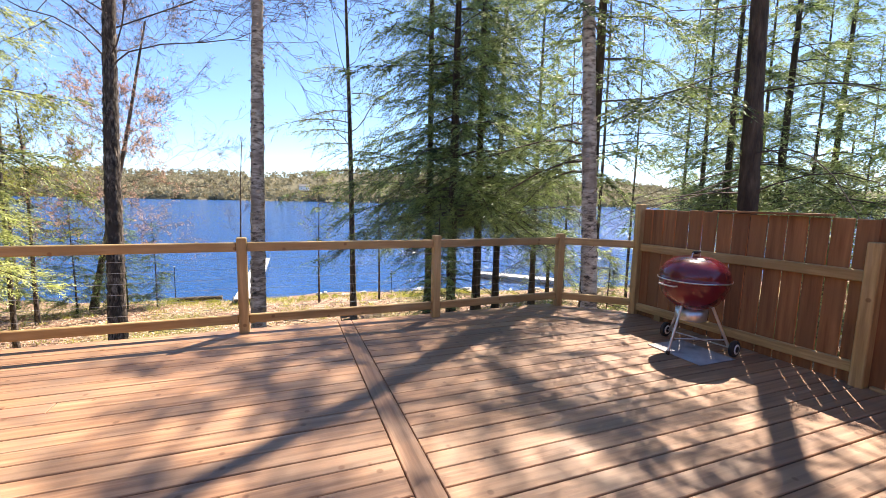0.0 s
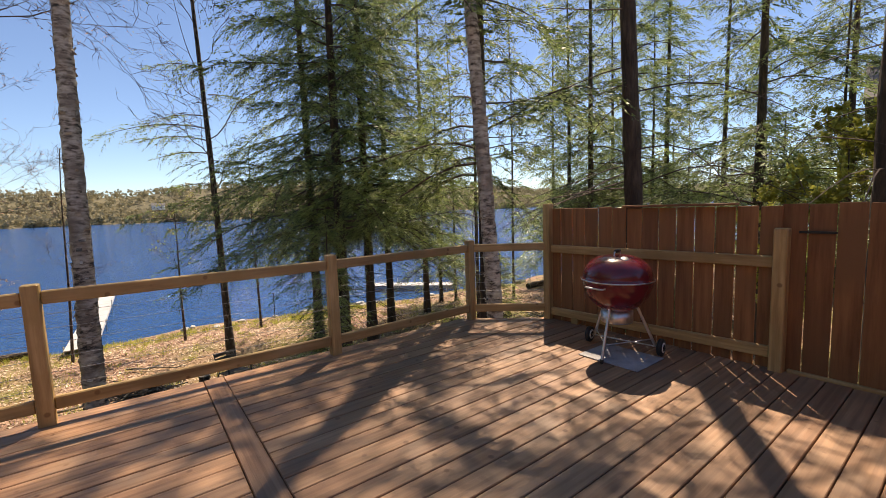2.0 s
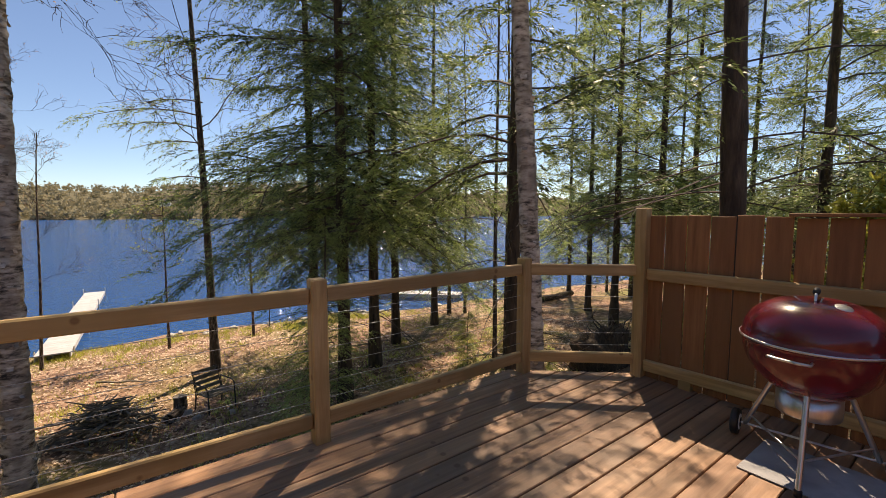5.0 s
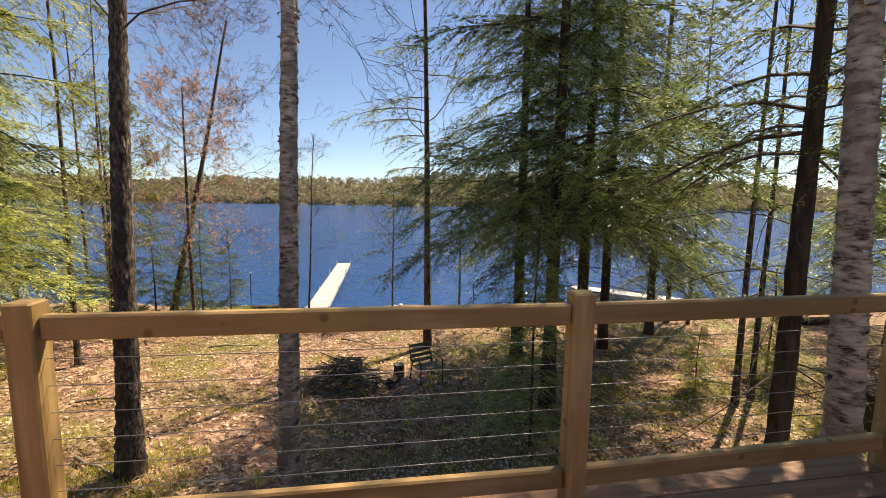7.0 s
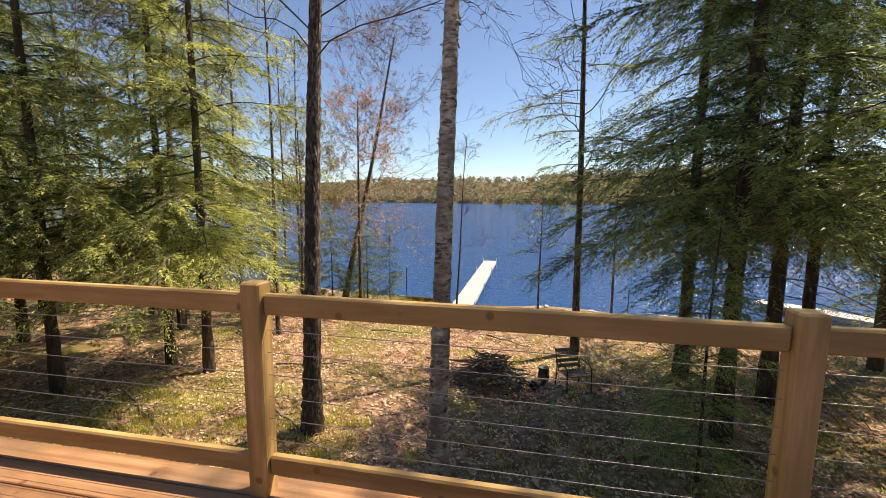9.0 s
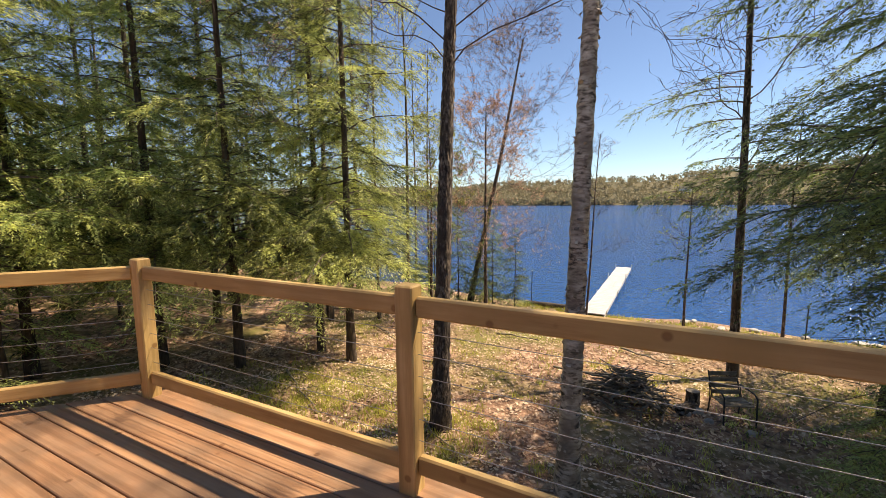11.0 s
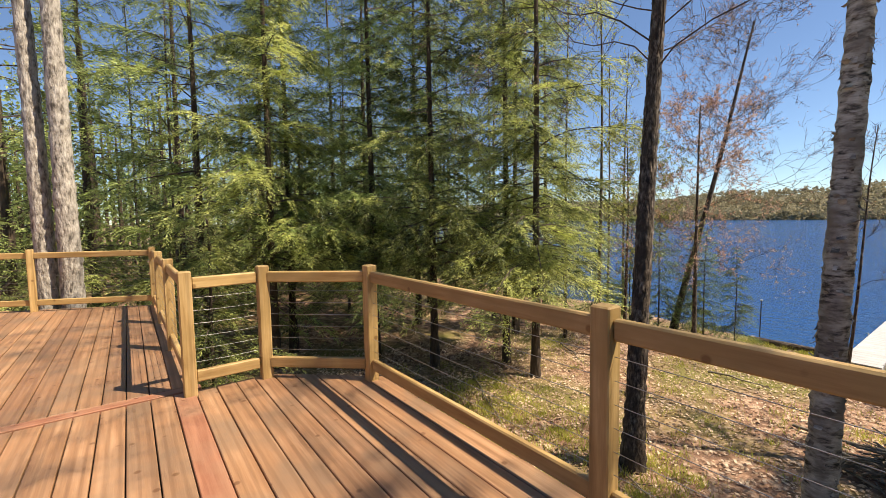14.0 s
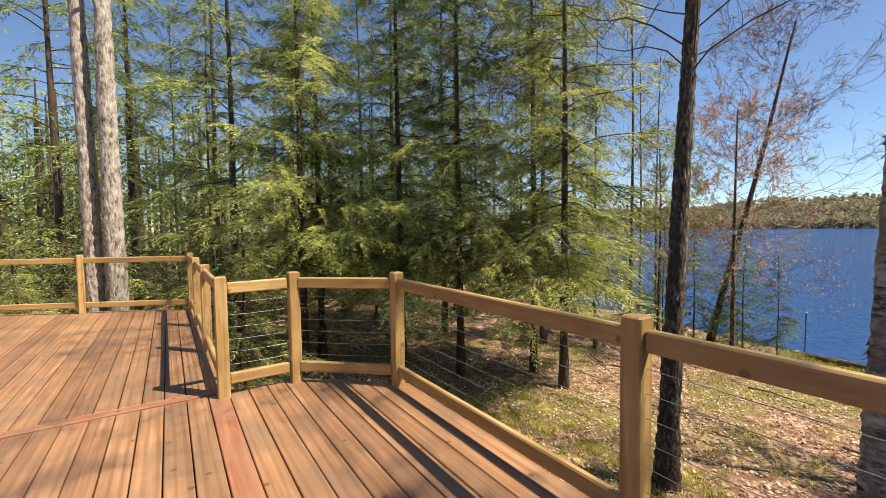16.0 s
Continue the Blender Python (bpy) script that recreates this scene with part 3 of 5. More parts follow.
def kettle_grill(at, turn):
    g = thing("kettle_grill", Matrix.Translation(at) @ Matrix.Rotation(turn, 4, "Z"), "dark red kettle charcoal grill on three aluminium legs with two wheels", "grill")
    R = 0.29
    zc = 0.66
    bowl = lathe_bm([(0.06, zc - 0.282)] + [(R * math.sin(a), zc - 0.285 * math.cos(a)) for a in [radians(x) for x in range(15, 90, 6)]] + [(R, zc - 0.005), (R + 0.006, zc), (R - 0.008, zc)], 56)
    part("bowl", bowl, RED_ENAMEL, g, "glossy dark red bowl", smooth=True)
    lid_ob = part("lid", lathe_bm([(R - 0.006, zc + 0.004), (R + 0.008, zc + 0.004), (R + 0.009, zc + 0.016), (R, zc + 0.024)] +
                  [(R * math.cos(a) ** 0.78, zc + 0.024 + 0.195 * math.sin(a)) for a in [radians(x) for x in range(6, 90, 6)]] + [(0.01, zc + 0.219)], 56), RED_ENAMEL, g, "glossy dark red domed lid", smooth=True)
    band = lathe_bm([(R + 0.0085, zc + 0.003), (R + 0.0115, zc + 0.004), (R + 0.0115, zc + 0.014), (R + 0.0085, zc + 0.015)], 56)
    part("rim", band, ALUMINIUM, g, "bright metal rim", smooth=True)
    s = Soup()
    s.tube([(-0.07, 0, zc + 0.205), (-0.065, 0, zc + 0.245), (0.065, 0, zc + 0.245), (0.07, 0, zc + 0.205)], [0.006] * 4, 8)
    child("handle", s.mesh("handle", ALUMINIUM, True), lid_ob, label="metal lid handle")
    part("grip", lathe_bm([(0.004, -0.05), (0.014, -0.047), (0.016, 0), (0.014, 0.047), (0.004, 0.05)], 16), BLACK_PLASTIC, lid_ob, "black lid grip",
         Matrix.Translation((0, 0, zc + 0.252)) @ Matrix.Rotation(math.pi / 2, 4, "Y"), True)
    part("vent", lathe_bm([(0.034, 0), (0.036, 0.004), (0.033, 0.007), (0.006, 0.009)], 24), STEEL, lid_ob, "round metal lid vent",
         Matrix.Translation((0.10, 0.10, zc + 0.197)) @ Matrix.Rotation(radians(-22), 4, Vector((1, -1, 0)).normalized()) @ Matrix.Rotation(0, 4, "X"), True)
    for sgn in (1, -1):
        s = Soup()
        a0 = radians(-12 if sgn > 0 else 168)
        pts = []
        for k in (-0.26, -0.24, -0.12, 0.12, 0.24, 0.26):
            rr = R + (0.0 if abs(k) > 0.25 else 0.045)
            pts.append((rr * math.cos(a0 + k), rr * math.sin(a0 + k), zc - 0.035))
        s.tube(pts, [0.007] * 6, 8)
        child("side_handle", s.mesh("side_handle", ALUMINIUM, True), g, label="metal side handle")
    # ash catcher below the bowl
    part("ash_collar", lathe_bm([(0.125, 0.405), (0.13, 0.41), (0.13, 0.438), (0.12, 0.442)], 32), STEEL, g, "slotted steel collar", smooth=True)
    for k in range(18):
        a = 2 * math.pi * k / 18
        bm = bmesh.new()
        box_bm(bm, 0.1295, 0.1325, -0.012, 0.012, 0.414, 0.432)
        part("slot", bm, BLACK_PLASTIC, g, m=Matrix.Rotation(a, 4, "Z"))
    part("ash_catcher", lathe_bm([(0.11, 0.285), (0.128, 0.29), (0.132, 0.30), (0.132, 0.40)], 32), ALUMINIUM, g, "dull aluminium ash pan", smooth=True)
    feet = []
    for k in range(3):
        a = 2 * math.pi * k / 3
        top = Vector((0.15 * math.cos(a), 0.15 * math.sin(a), 0.455))
        foot = Vector((0.315 * math.cos(a), 0.315 * math.sin(a), 0.02 if k == 0 else 0.075))
        feet.append(foot)
        s = Soup()
        s.tube([top, foot], [0.0125, 0.0125], 12)
        child("leg", s.mesh("leg", ALUMINIUM, True), g, label="aluminium leg")
    part("foot_cap", lathe_bm([(0.014, 0), (0.016, 0.004), (0.016, 0.03), (0.013, 0.034)], 16), BLACK_PLASTIC, g, "black foot cap", Matrix.Translation((feet[0].x, feet[0].y, 0)), True)
    axis = (feet[2] - feet[1]).normalized()
    s = Soup()
    s.tube([feet[1] - axis * 0.05, feet[2] + axis * 0.05], [0.007, 0.007], 8)
    child("axle", s.mesh("axle", ALUMINIUM, True), g)
    s = Soup()
    s.tube([feet[0] * 0.75 + Vector((0, 0, 0.12)), feet[1] * 0.92 + Vector((0, 0, 0.07))], [0.006] * 2, 8)
    s.tube([feet[0] * 0.75 + Vector((0, 0, 0.12)), feet[2] * 0.92 + Vector((0, 0, 0.07))], [0.006] * 2, 8)
    child("brace", s.mesh("brace", ALUMINIUM, True), g)
    for k, sg in ((1, -1), (2, 1)):
        m = Matrix.Translation(feet[k] + axis * 0.045 * sg) @ axis.to_track_quat("Z", "X").to_matrix().to_4x4()
        wheel = part("wheel", lathe_bm([(0.03, -0.018), (0.066, -0.02), (0.075, -0.012), (0.075, 0.012), (0.066, 0.02), (0.03, 0.018)], 32), BLACK_PLASTIC, g, "black wheel", m, True)
        for zz in (-1, 1):
            part("hubcap", lathe_bm([(0.012, 0), (0.046, 0), (0.044, 0.004), (0.012, 0.005)] if zz > 0 else [(0.012, 0), (0.046, 0), (0.044, -0.004), (0.012, -0.005)], 24), WHITE_PAINT, wheel, "white hub ring", Matrix.Translation((0, 0, 0.019 * zz)), True)
            part("hub", lathe_bm([(0.002, 0), (0.03, 0), (0.029, 0.004), (0.002, 0.005)] if zz > 0 else [(0.002, 0), (0.03, 0), (0.029, -0.004), (0.002, -0.005)], 20), BLACK_PLASTIC, wheel, "", Matrix.Translation((0, 0, 0.0215 * zz)), True)
    return g


GRILL = Vector((4.74, 6.50, 0.008))
kettle_grill(GRILL, math.atan2(6.41 - 6.50, 4.44 - 4.74))
mat_ob = thing("grill_mat", Matrix.Translation((4.70, 6.42, 0.0035)) @ Matrix.Rotation(TURN, 4, "Z"), "pale grey splatter mat lying on the deck under the grill", "mat")
bm = bmesh.new()
box_bm(bm, -0.22, 0.22, -0.26, 0.28, 0, 0.005, 0.0015)
part("sheet", bm, MAT_GREY, mat_ob)

# ---- trees ----


def trunk_line(rg, height, lean, wob=0.06, n=14):
    z = np.linspace(0, 1, n)
    p = np.zeros((n, 3))
    p[:, 0] = lean[0] * z + wob * np.sin(z * rg.uniform(3, 6) + rg.uniform(0, 6)) * z
    p[:, 1] = lean[1] * z + wob * np.sin(z * rg.uniform(3, 6) + rg.uniform(0, 6)) * z
    p[:, 2] = z * height
    p[0, 2] = -0.25
    return p


def trunk_radii(base, top, n=14, flare=0.35):
    z = np.linspace(0, 1, n)
    r = base + (top - base) * z ** 0.9
    r[0] *= 1 + flare
    return r


def at_height(line, z):
    return np.array([np.interp(z, line[:, 2], line[:, k]) for k in range(3)])


def bark_skin(line, radii, rg, sides=14, rough=0.05, per=6):
    """A trunk with an uneven skin, its rings subdivided along the line."""
    n = len(line)
    k = np.linspace(0, n - 1, (n - 1) * per + 1)
    pts = np.stack([np.interp(k, np.arange(n), line[:, a]) for a in range(3)], 1)
    rr = np.interp(k, np.arange(n), radii)
    v, q = tube_arrays(pts, rr, sides)
    v = v.reshape(len(k), sides, 3)
    lump = 1 + rough * rg.normal(size=(len(k), sides))
    v = pts[:, None] + (v - pts[:, None]) * lump[:, :, None]
    return v.reshape(-1, 3), q


def sprays(rg, pts, d, side, u, tl, leaf):
    """Flat feathered sprays along one bough: twigs to either side, each set with narrow needle fans. Returns triangle corners."""
    n = len(tl)
    us = np.sort(rg.uniform(0.14, 1.0, n))
    sg = np.where(np.arange(n) % 2 == 0, 1.0, -1.0)
    p0 = np.stack([np.interp(us, u, pts[:, a]) for a in range(3)], 1)
    ang = rg.uniform(0.55, 1.15, n) * (1.15 - 0.55 * us)
    way = d[None] * np.cos(ang)[:, None] + side[None] * (np.sin(ang) * sg)[:, None]
    way[:, 2] += rg.uniform(-0.75, 0.22, n)
    way /= np.linalg.norm(way, axis=1)[:, None]
    tl = tl * (0.30 + 0.95 * np.sin(np.clip(1.15 - us, 0, 1) * np.pi * 0.55))
    step = leaf * 0.165
    counts = np.maximum(3, (tl / step).astype(int))
    idx = np.repeat(np.arange(n), counts)
    first = np.repeat(np.cumsum(counts) - counts, counts)
    f = (np.arange(len(idx)) - first + rg.random(len(idx))) / counts[idx]
    w, length = way[idx], tl[idx]
    pos = p0[idx] + w * (length * f)[:, None]
    pos[:, 2] -= 0.32 * f ** 2 * length
    pos += rg.normal(0, 0.014, pos.shape)
    flat = np.cross(w, np.array([0, 0, 1.0]))
    flat /= np.linalg.norm(flat, axis=1)[:, None] + 1e-9
    flip = np.where(np.arange(len(idx)) % 2 == 0, 1.0, -1.0)[:, None]
    droop = np.stack((np.zeros(len(idx)), np.zeros(len(idx)), -0.45 * f), 1)
    lw = w * 0.8 + flat * flip * rg.uniform(0.45, 0.95, (len(idx), 1)) + droop + rg.normal(0, 0.14, (len(idx), 3))
    lw /= np.linalg.norm(lw, axis=1)[:, None]
    nor = np.array([0, 0, 1.0]) + rg.normal(0, 0.75, (len(idx), 3))
    across = np.cross(lw, nor)
    across /= np.linalg.norm(across, axis=1)[:, None] + 1e-9
    ln = (leaf * rg.uniform(0.8, 1.6, len(idx)) * (1.12 - 0.5 * f))[:, None]
    half = ln * 0.105
    root = pos + lw * ln * 0.25
    return np.stack((root - across * half, root + across * half, pos + lw * ln), 1).reshape(-1, 3), p0, way, tl


def hemlock(name, seed, height, clear, spread, base, needle, label, branches=85, dead=16, twigs=26, leaf=0.11, lean=(0, 0), bark=None, place=None):
    rg = np.random.default_rng(seed)
    t = thing(name, place or Matrix.Identity(4), label, "tree")
    line = trunk_line(rg, height, lean)
    s = Soup()
    s.add(*bark_skin(line, trunk_radii(base, 0.02), rg, 12, 0.06, 5))
    child("trunk", s.mesh("trunk", bark or BARK_HEMLOCK, True), t)
    wood, green = Soup(), []
    total = branches + dead
    for i in range(total):
        isdead = i < dead
        if isdead:
            h = rg.uniform(min(1.5, clear), clear + 1.5)
        else:
            h = clear + (height - clear) * ((i - dead + rg.random()) / branches) ** 1.25
        k = max((h - clear) / (height - clear), 0)
        az = i * 2.399 + rg.uniform(-0.9, 0.9)
        if not isdead and rg.random() < 0.22:
            continue
        ln = spread * (rg.uniform(0.35, 0.85) if isdead else (max(0.06, 1 - k) ** 0.65) * rg.uniform(0.35, 1.3))
        start = at_height(line, h)
        d = np.array([math.cos(az), math.sin(az), 0.0])
        m = 7
        u = np.linspace(0, 1, m)
        rise = (0.12 + 0.40 * k + rg.normal(0, 0.16)) * ln
        fall = (0.46 - 0.22 * k) * ln * rg.uniform(0.6, 1.25)
        bend = rg.uniform(-0.2, 0.2) * ln
        side = np.array([-d[1], d[0], 0])
        pts = start + d * (u * ln)[:, None] + side * (bend * u ** 2)[:, None]
        pts[:, 2] += rise * u - fall * u ** 2 + 0.03 * ln * np.sin(u * 6 + az)
        r0 = (0.004 + 0.005 * ln / 2.0) if isdead else (0.006 + 0.011 * ln / 2.0)
        wood.tube(pts, np.linspace(r0 * 1.3, 0.003, m), 3)
        if isdead:
            for j in range(rg.integers(4, 10)):
                uu = rg.uniform(0.25, 1.0)
                q = np.array([np.interp(uu, u, pts[:, a]) for a in range(3)])
                w = d * 0.6 + side * rg.choice([-1, 1]) * rg.uniform(0.4, 1) + np.array([0, 0, rg.uniform(-0.5, 0.3)])
                wood.tube([q, q + w * rg.uniform(0.15, 0.5)], [0.004, 0.0015], 3)
            continue
        n = max(6, int(twigs * (0.35 + 0.75 * ln / spread)))
        tl = (0.20 + 0.36 * ln / (1 + 0.12 * ln)) * rg.uniform(0.65, 1.3, n)
        v, p0, way, tl = sprays(rg, pts, d, side, u, tl, leaf)
        green.append(v)
        for j in range(0, n, 9):
            e = p0[j] + way[j] * tl[j] * 0.9
            e[2] -= 0.26 * tl[j]
            wood.tube([p0[j], p0[j] + way[j] * tl[j] * 0.5 - np.array([0, 0, 0.06 * tl[j]]), e], [0.005, 0.0035, 0.0015], 3)
    tagged(child("branchwork", wood.mesh("branchwork", TWIG), t, label="thin dark branches"), kind="stuff")
    v = np.concatenate(green)
    tagged(child("crown", raw_mesh("crown", v, [], needle, tris=np.arange(len(v)).reshape(-1, 3)), t, label="layered drooping green needle sprays, lit and shaded clumps in their colour"), kind="stuff")
    return t


def broadleaf(name, seed, height, clear, base, bark, label, limbs=9, reach=3.2, depth=4, lean=(0, 0), buds=None, bud_size=0.035, bud_share=0.6, place=None, sides=16, up=0.5, curls=0, limb_z=None, bud_count=3):
    """A tree in early spring: trunk, forked limbs down to twigs, and buds or small leaves at the twig ends."""
    rg = np.random.default_rng(seed)
    t = thing(name, place or Matrix.Identity(4), label, "tree")
    line = trunk_line(rg, height, lean, 0.07)
    radii = trunk_radii(base, max(0.012, base * 0.25))
    s = Soup()
    s.add(*bark_skin(line, radii, rg, sides, 0.06 if sides > 10 else 0.02, 18 if sides > 12 else 3))
    child("trunk", s.mesh("trunk", bark, True), t)
    wood, green = Soup(), Soup()
    tips = []

    def grow(p, d, ln, r, level):
        m = 7 if level == 0 else (5 if level < 2 else 4)
        u = np.linspace(0, 1, m)
        d = d / np.linalg.norm(d)
        w1, w2 = rg.normal(0, 0.16, 3) * ln, rg.normal(0, 0.045, 3) * ln
        pts = p + d * (u * ln)[:, None] + w1 * (u ** 2)[:, None] + w2 * np.sin(u * 7)[:, None]
        pts[:, 2] += 0.10 * ln * u ** 2 * (1 if level < 3 else -0.4)
        wood.tube(pts, np.linspace(r, r * 0.45, m), 6 if level == 0 else (4 if level == 1 else 3))
        if level >= depth - 1:
            tips.append((pts, d))
            return
        kids = rg.integers(4, 7) if level == 0 else rg.integers(3, 6)
        for c in range(kids):
            uu = rg.uniform(0.25, 1.0) if c < kids - 1 else 1.0
            q = np.array([np.interp(uu, u, pts[:, a]) for a in range(3)])
            nd = d + rg.normal(0, 0.55, 3)
            nd[2] += 0.10
            grow(q, nd, ln * rg.uniform(0.42, 0.68), max(0.0055, r * (1 - 0.5 * uu) * 0.6), level + 1)

    for i in range(limbs):
        h = limb_z[i] if limb_z and i < len(limb_z) else clear + (height * 0.97 - clear) * ((i + rg.random() * 0.6) / limbs)
        az = i * 2.4 + rg.uniform(-0.5, 0.5)
        k = (h - clear) / (height - clear)
        d = np.array([math.cos(az), math.sin(az), up + 0.5 * k])
        wood.v, wood.q, wood.n = [], [], 0
        grow(at_height(line, h), d, reach * (1 - 0.6 * k) * rg.uniform(0.7, 1.1), max(0.008, base * (0.16 if limbs < 15 else 0.085) * (1 - 0.6 * k)), 0)
        child("limb", wood.mesh("limb", TWIG if bark is not BARK_GREY else bark), t, label="bare forked limb")
    if buds and tips:
        P, D = [], []
        for pts, d in tips:
            if rg.random() < bud_share:
                for _ in range(bud_count):
                    P.append(pts[rg.integers(1, len(pts))] + rg.normal(0, 0.02, 3))
                    D.append(d + rg.normal(0, 0.8, 3))
        n = len(P)
        if n:
            sz = bud_size * rg.uniform(0.6, 1.5, n)
            green.leaves(np.array(P), np.array(D), rg.normal(size=(n, 3)), sz, sz * 0.6)
            tagged(child("leafage", green.mesh("leafage", buds), t, label="small opening leaves at the twig ends"), kind="stuff")
    if curls:
        flakes = Soup()
        for _ in range(curls):
            h = rg.uniform(0.6, height * 0.6)
            c = at_height(line, h)
            az = rg.uniform(0, 2 * math.pi)
            o = np.array([math.cos(az), math.sin(az), 0])
            tt = np.array([-o[1], o[0], 0])
            r = np.interp(h, line[:, 2], radii)
            wdt, hgt = rg.uniform(0.03, 0.09), rg.uniform(0.03, 0.10)
            a = c + o * (r - 0.004) - tt * wdt / 2
            b = c + o * (r - 0.004) + tt * wdt / 2
            bulge = o * rg.uniform(0.012, 0.04)
            dn = np.array([0, 0, -hgt * rg.choice([1, -1])])
            flakes.add(np.array([a, b, b + bulge * 0.6 + dn * 0.6, a + bulge * 0.5 + dn * 0.5, b + bulge * 1.6 + dn, a + bulge * 1.3 + dn]), np.array([[0, 1, 2, 3], [3, 2, 4, 5]]))
        tagged(child("peeling_bark", flakes.mesh("peeling_bark", bark), t, label="curls of peeling bark"), kind="stuff")
    return t


def stand(x, y, turn=0.0, scale=1.0, tall=1.0):
    return Matrix.Translation((x, y, ground_z(x, y) - 0.02)) @ Matrix.Rotation(turn, 4, "Z") @ Matrix.Diagonal((scale, scale, scale * tall, 1))


def boughs(tree, rows, seed, twigs=18, leaf=0.10):
    """Separate green needle boughs on a thin tree: height, compass angle and length of each."""
    rg = np.random.default_rng(seed)
    turn = tree.matrix_basis.to_euler().z
    wood, green = Soup(), []
    for h, az, ln in rows:
        az = radians(az) - turn
        d = np.array([math.cos(az), math.sin(az), 0.0])
        side = np.array([-d[1], d[0], 0])
        u = np.linspace(0, 1, 7)
        pts = np.array([0, 0, h]) + d * (u * ln)[:, None] + side * (rg.uniform(-0.1, 0.1) * ln * u ** 2)[:, None]
        pts[:, 2] += 0.22 * ln * u - 0.34 * ln * u ** 2
        wood.tube(pts, np.linspace(0.022, 0.004, 7), 4)
        v, _, _, _ = sprays(rg, pts, d, side, u, (0.16 + 0.20 * ln) * rg.uniform(0.6, 1.3, twigs), leaf)
        green.append(v)
    tagged(child("branchwork", wood.mesh("branchwork", TWIG), tree, label="thin dark branches"), kind="stuff")
    v = np.concatenate(green)
    tagged(child("crown", raw_mesh("crown", v, [], NEEDLE, tris=np.arange(len(v)).reshape(-1, 3)), tree, label="a few flat dark green needle boughs"), kind="stuff")


# broadleaf trees between the deck and the lake
broadleaf("birch_tree", 21, 17, 9.0, 0.172, BARK_BIRCH, "grey-white paper birch with curling bark in front of the deck", 8, 3.0, lean=(0.40, 0.15), buds=SPRING_LEAF, curls=190, place=stand(-0.19, 12.61), sides=20)
broadleaf("birch_tree", 22, 16, 8.5, 0.165, BARK_BIRCH, "grey-white paper birch beside the deck corner", 8, 2.8, lean=(-0.9, 0.3), buds=SPRING_LEAF, curls=90, place=stand(6.08, 9.87), sides=18)
broadleaf("maple_tree", 23, 16, 6.9, 0.185, BARK_DARK, "dark-barked maple with bare spreading limbs and red buds", 22, 4.2, 5, lean=(0.55, 0.1), buds=RUST_LEAF, bud_size=0.03, bud_share=0.35, place=stand(-2.99, 13.05, 0.6), sides=20, up=0.5, limb_z=[7.2, 7.3, 7.4, 7.5, 7.65, 7.9, 8.2, 8.5, 8.8, 9.1, 9.5, 9.9, 10.4, 10.9])
ash = broadleaf("ash_tree", 24, 15, 5.6, 0.13, BARK_DARK, "slim dark tree with bare upswept branches near the shore", 11, 2.2, 4, lean=(-0.1, 0.2), buds=SPRING_LEAF, bud_share=0.3, place=stand(2.01, 19.9, 1.0), sides=10, up=1.0)
shore_sapling = broadleaf("sapling", 25, 5.6, 2.4, 0.055, BARK_DARK, "thin sapling with a few fresh leaves on the shore", 8, 1.7, 3, buds=SPRING_LEAF, bud_size=0.06, place=stand(0.49, 23.9, 2.0), sides=8, up=0.35)
boughs(ash, [(7.7, 178, 3.0), (7.3, 205, 2.2), (8.1, 160, 2.0), (6.9, 172, 1.7), (6.3, 10, 1.4), (8.8, 20, 1.6), (9.6, 190, 1.5), (5.9, 188, 1.3)], 241)
boughs(shore_sapling, [(5.3, 170, 1.5), (5.0, 200, 1.8), (4.8, 350, 1.6), (5.5, 10, 1.1), (4.6, 260, 1.0), (5.5, 90, 0.9)], 242, 14)
broadleaf("sapling", 26, 7.6, 2.6, 0.05, BARK_DARK, "thin bare sapling on the shore by the dock", 7, 1.1, 3, lean=(0.4, 0), buds=RUST_LEAF, bud_share=0.3, place=stand(-2.95, 23.3, 0.3), sides=8, up=0.9)
broadleaf("sapling", 27, 8.0, 2.0, 0.06, BARK_DARK, "slim young tree near the shore", 7, 1.2, 3, buds=SPRING_LEAF, place=stand(3.4, 24.33, 0.3), sides=8, up=0.9)
broadleaf("leaning_tree", 28, 13, 5.5, 0.15, BARK_DARK, "bare tree leaning out over the lake", 16, 3.4, 5, lean=(2.6, 0.8), buds=RUST_LEAF, bud_size=0.035, bud_share=0.5, place=stand(-9.23, 24.55, 0.3), sides=10, up=0.35)
broadleaf("rust_leaved_tree", 29, 9, 2.6, 0.09, BARK_DARK, "young tree with rust-coloured opening leaves by the shore", 26, 2.3, 4, buds=RUST_LEAF, bud_size=0.045, bud_share=1.0, bud_count=10, place=stand(-7.07, 22.39, 0.9), sides=8, up=0.12)
broadleaf("spring_tree", 30, 8, 2.4, 0.08, BARK_DARK, "young tree with yellow-green opening leaves by the shore", 20, 2.2, 4, buds=SPRING_LEAF, bud_size=0.05, bud_share=1.0, bud_count=10, place=stand(-9.45, 21.52, 2.9), sides=8, up=0.3)
broadleaf("grey_tree", 31, 18, 9, 0.192, BARK_GREY, "tall pale grey-barked trunk standing just outside the deck", 8, 3.0, lean=(0.1, 0.1), buds=SPRING_LEAF, place=stand(-7.35, 4.35), sides=20)
broadleaf("grey_tree", 32, 18, 9, 0.178, BARK_GREY, "tall pale grey-barked trunk leaning beside its twin", 8, 3.0, lean=(-0.2, -0.12), buds=SPRING_LEAF, place=stand(-7.45, 4.03), sides=20)
thin = broadleaf("slim_tree", 33, 13, 5.5, 0.075, BARK_DARK, "slim bare tree in the spring woods", 8, 1.9, 3, buds=SPRING_LEAF, bud_size=0.07, bud_share=0.8, place=stand(9.46, 15.64), sides=8, up=0.8)
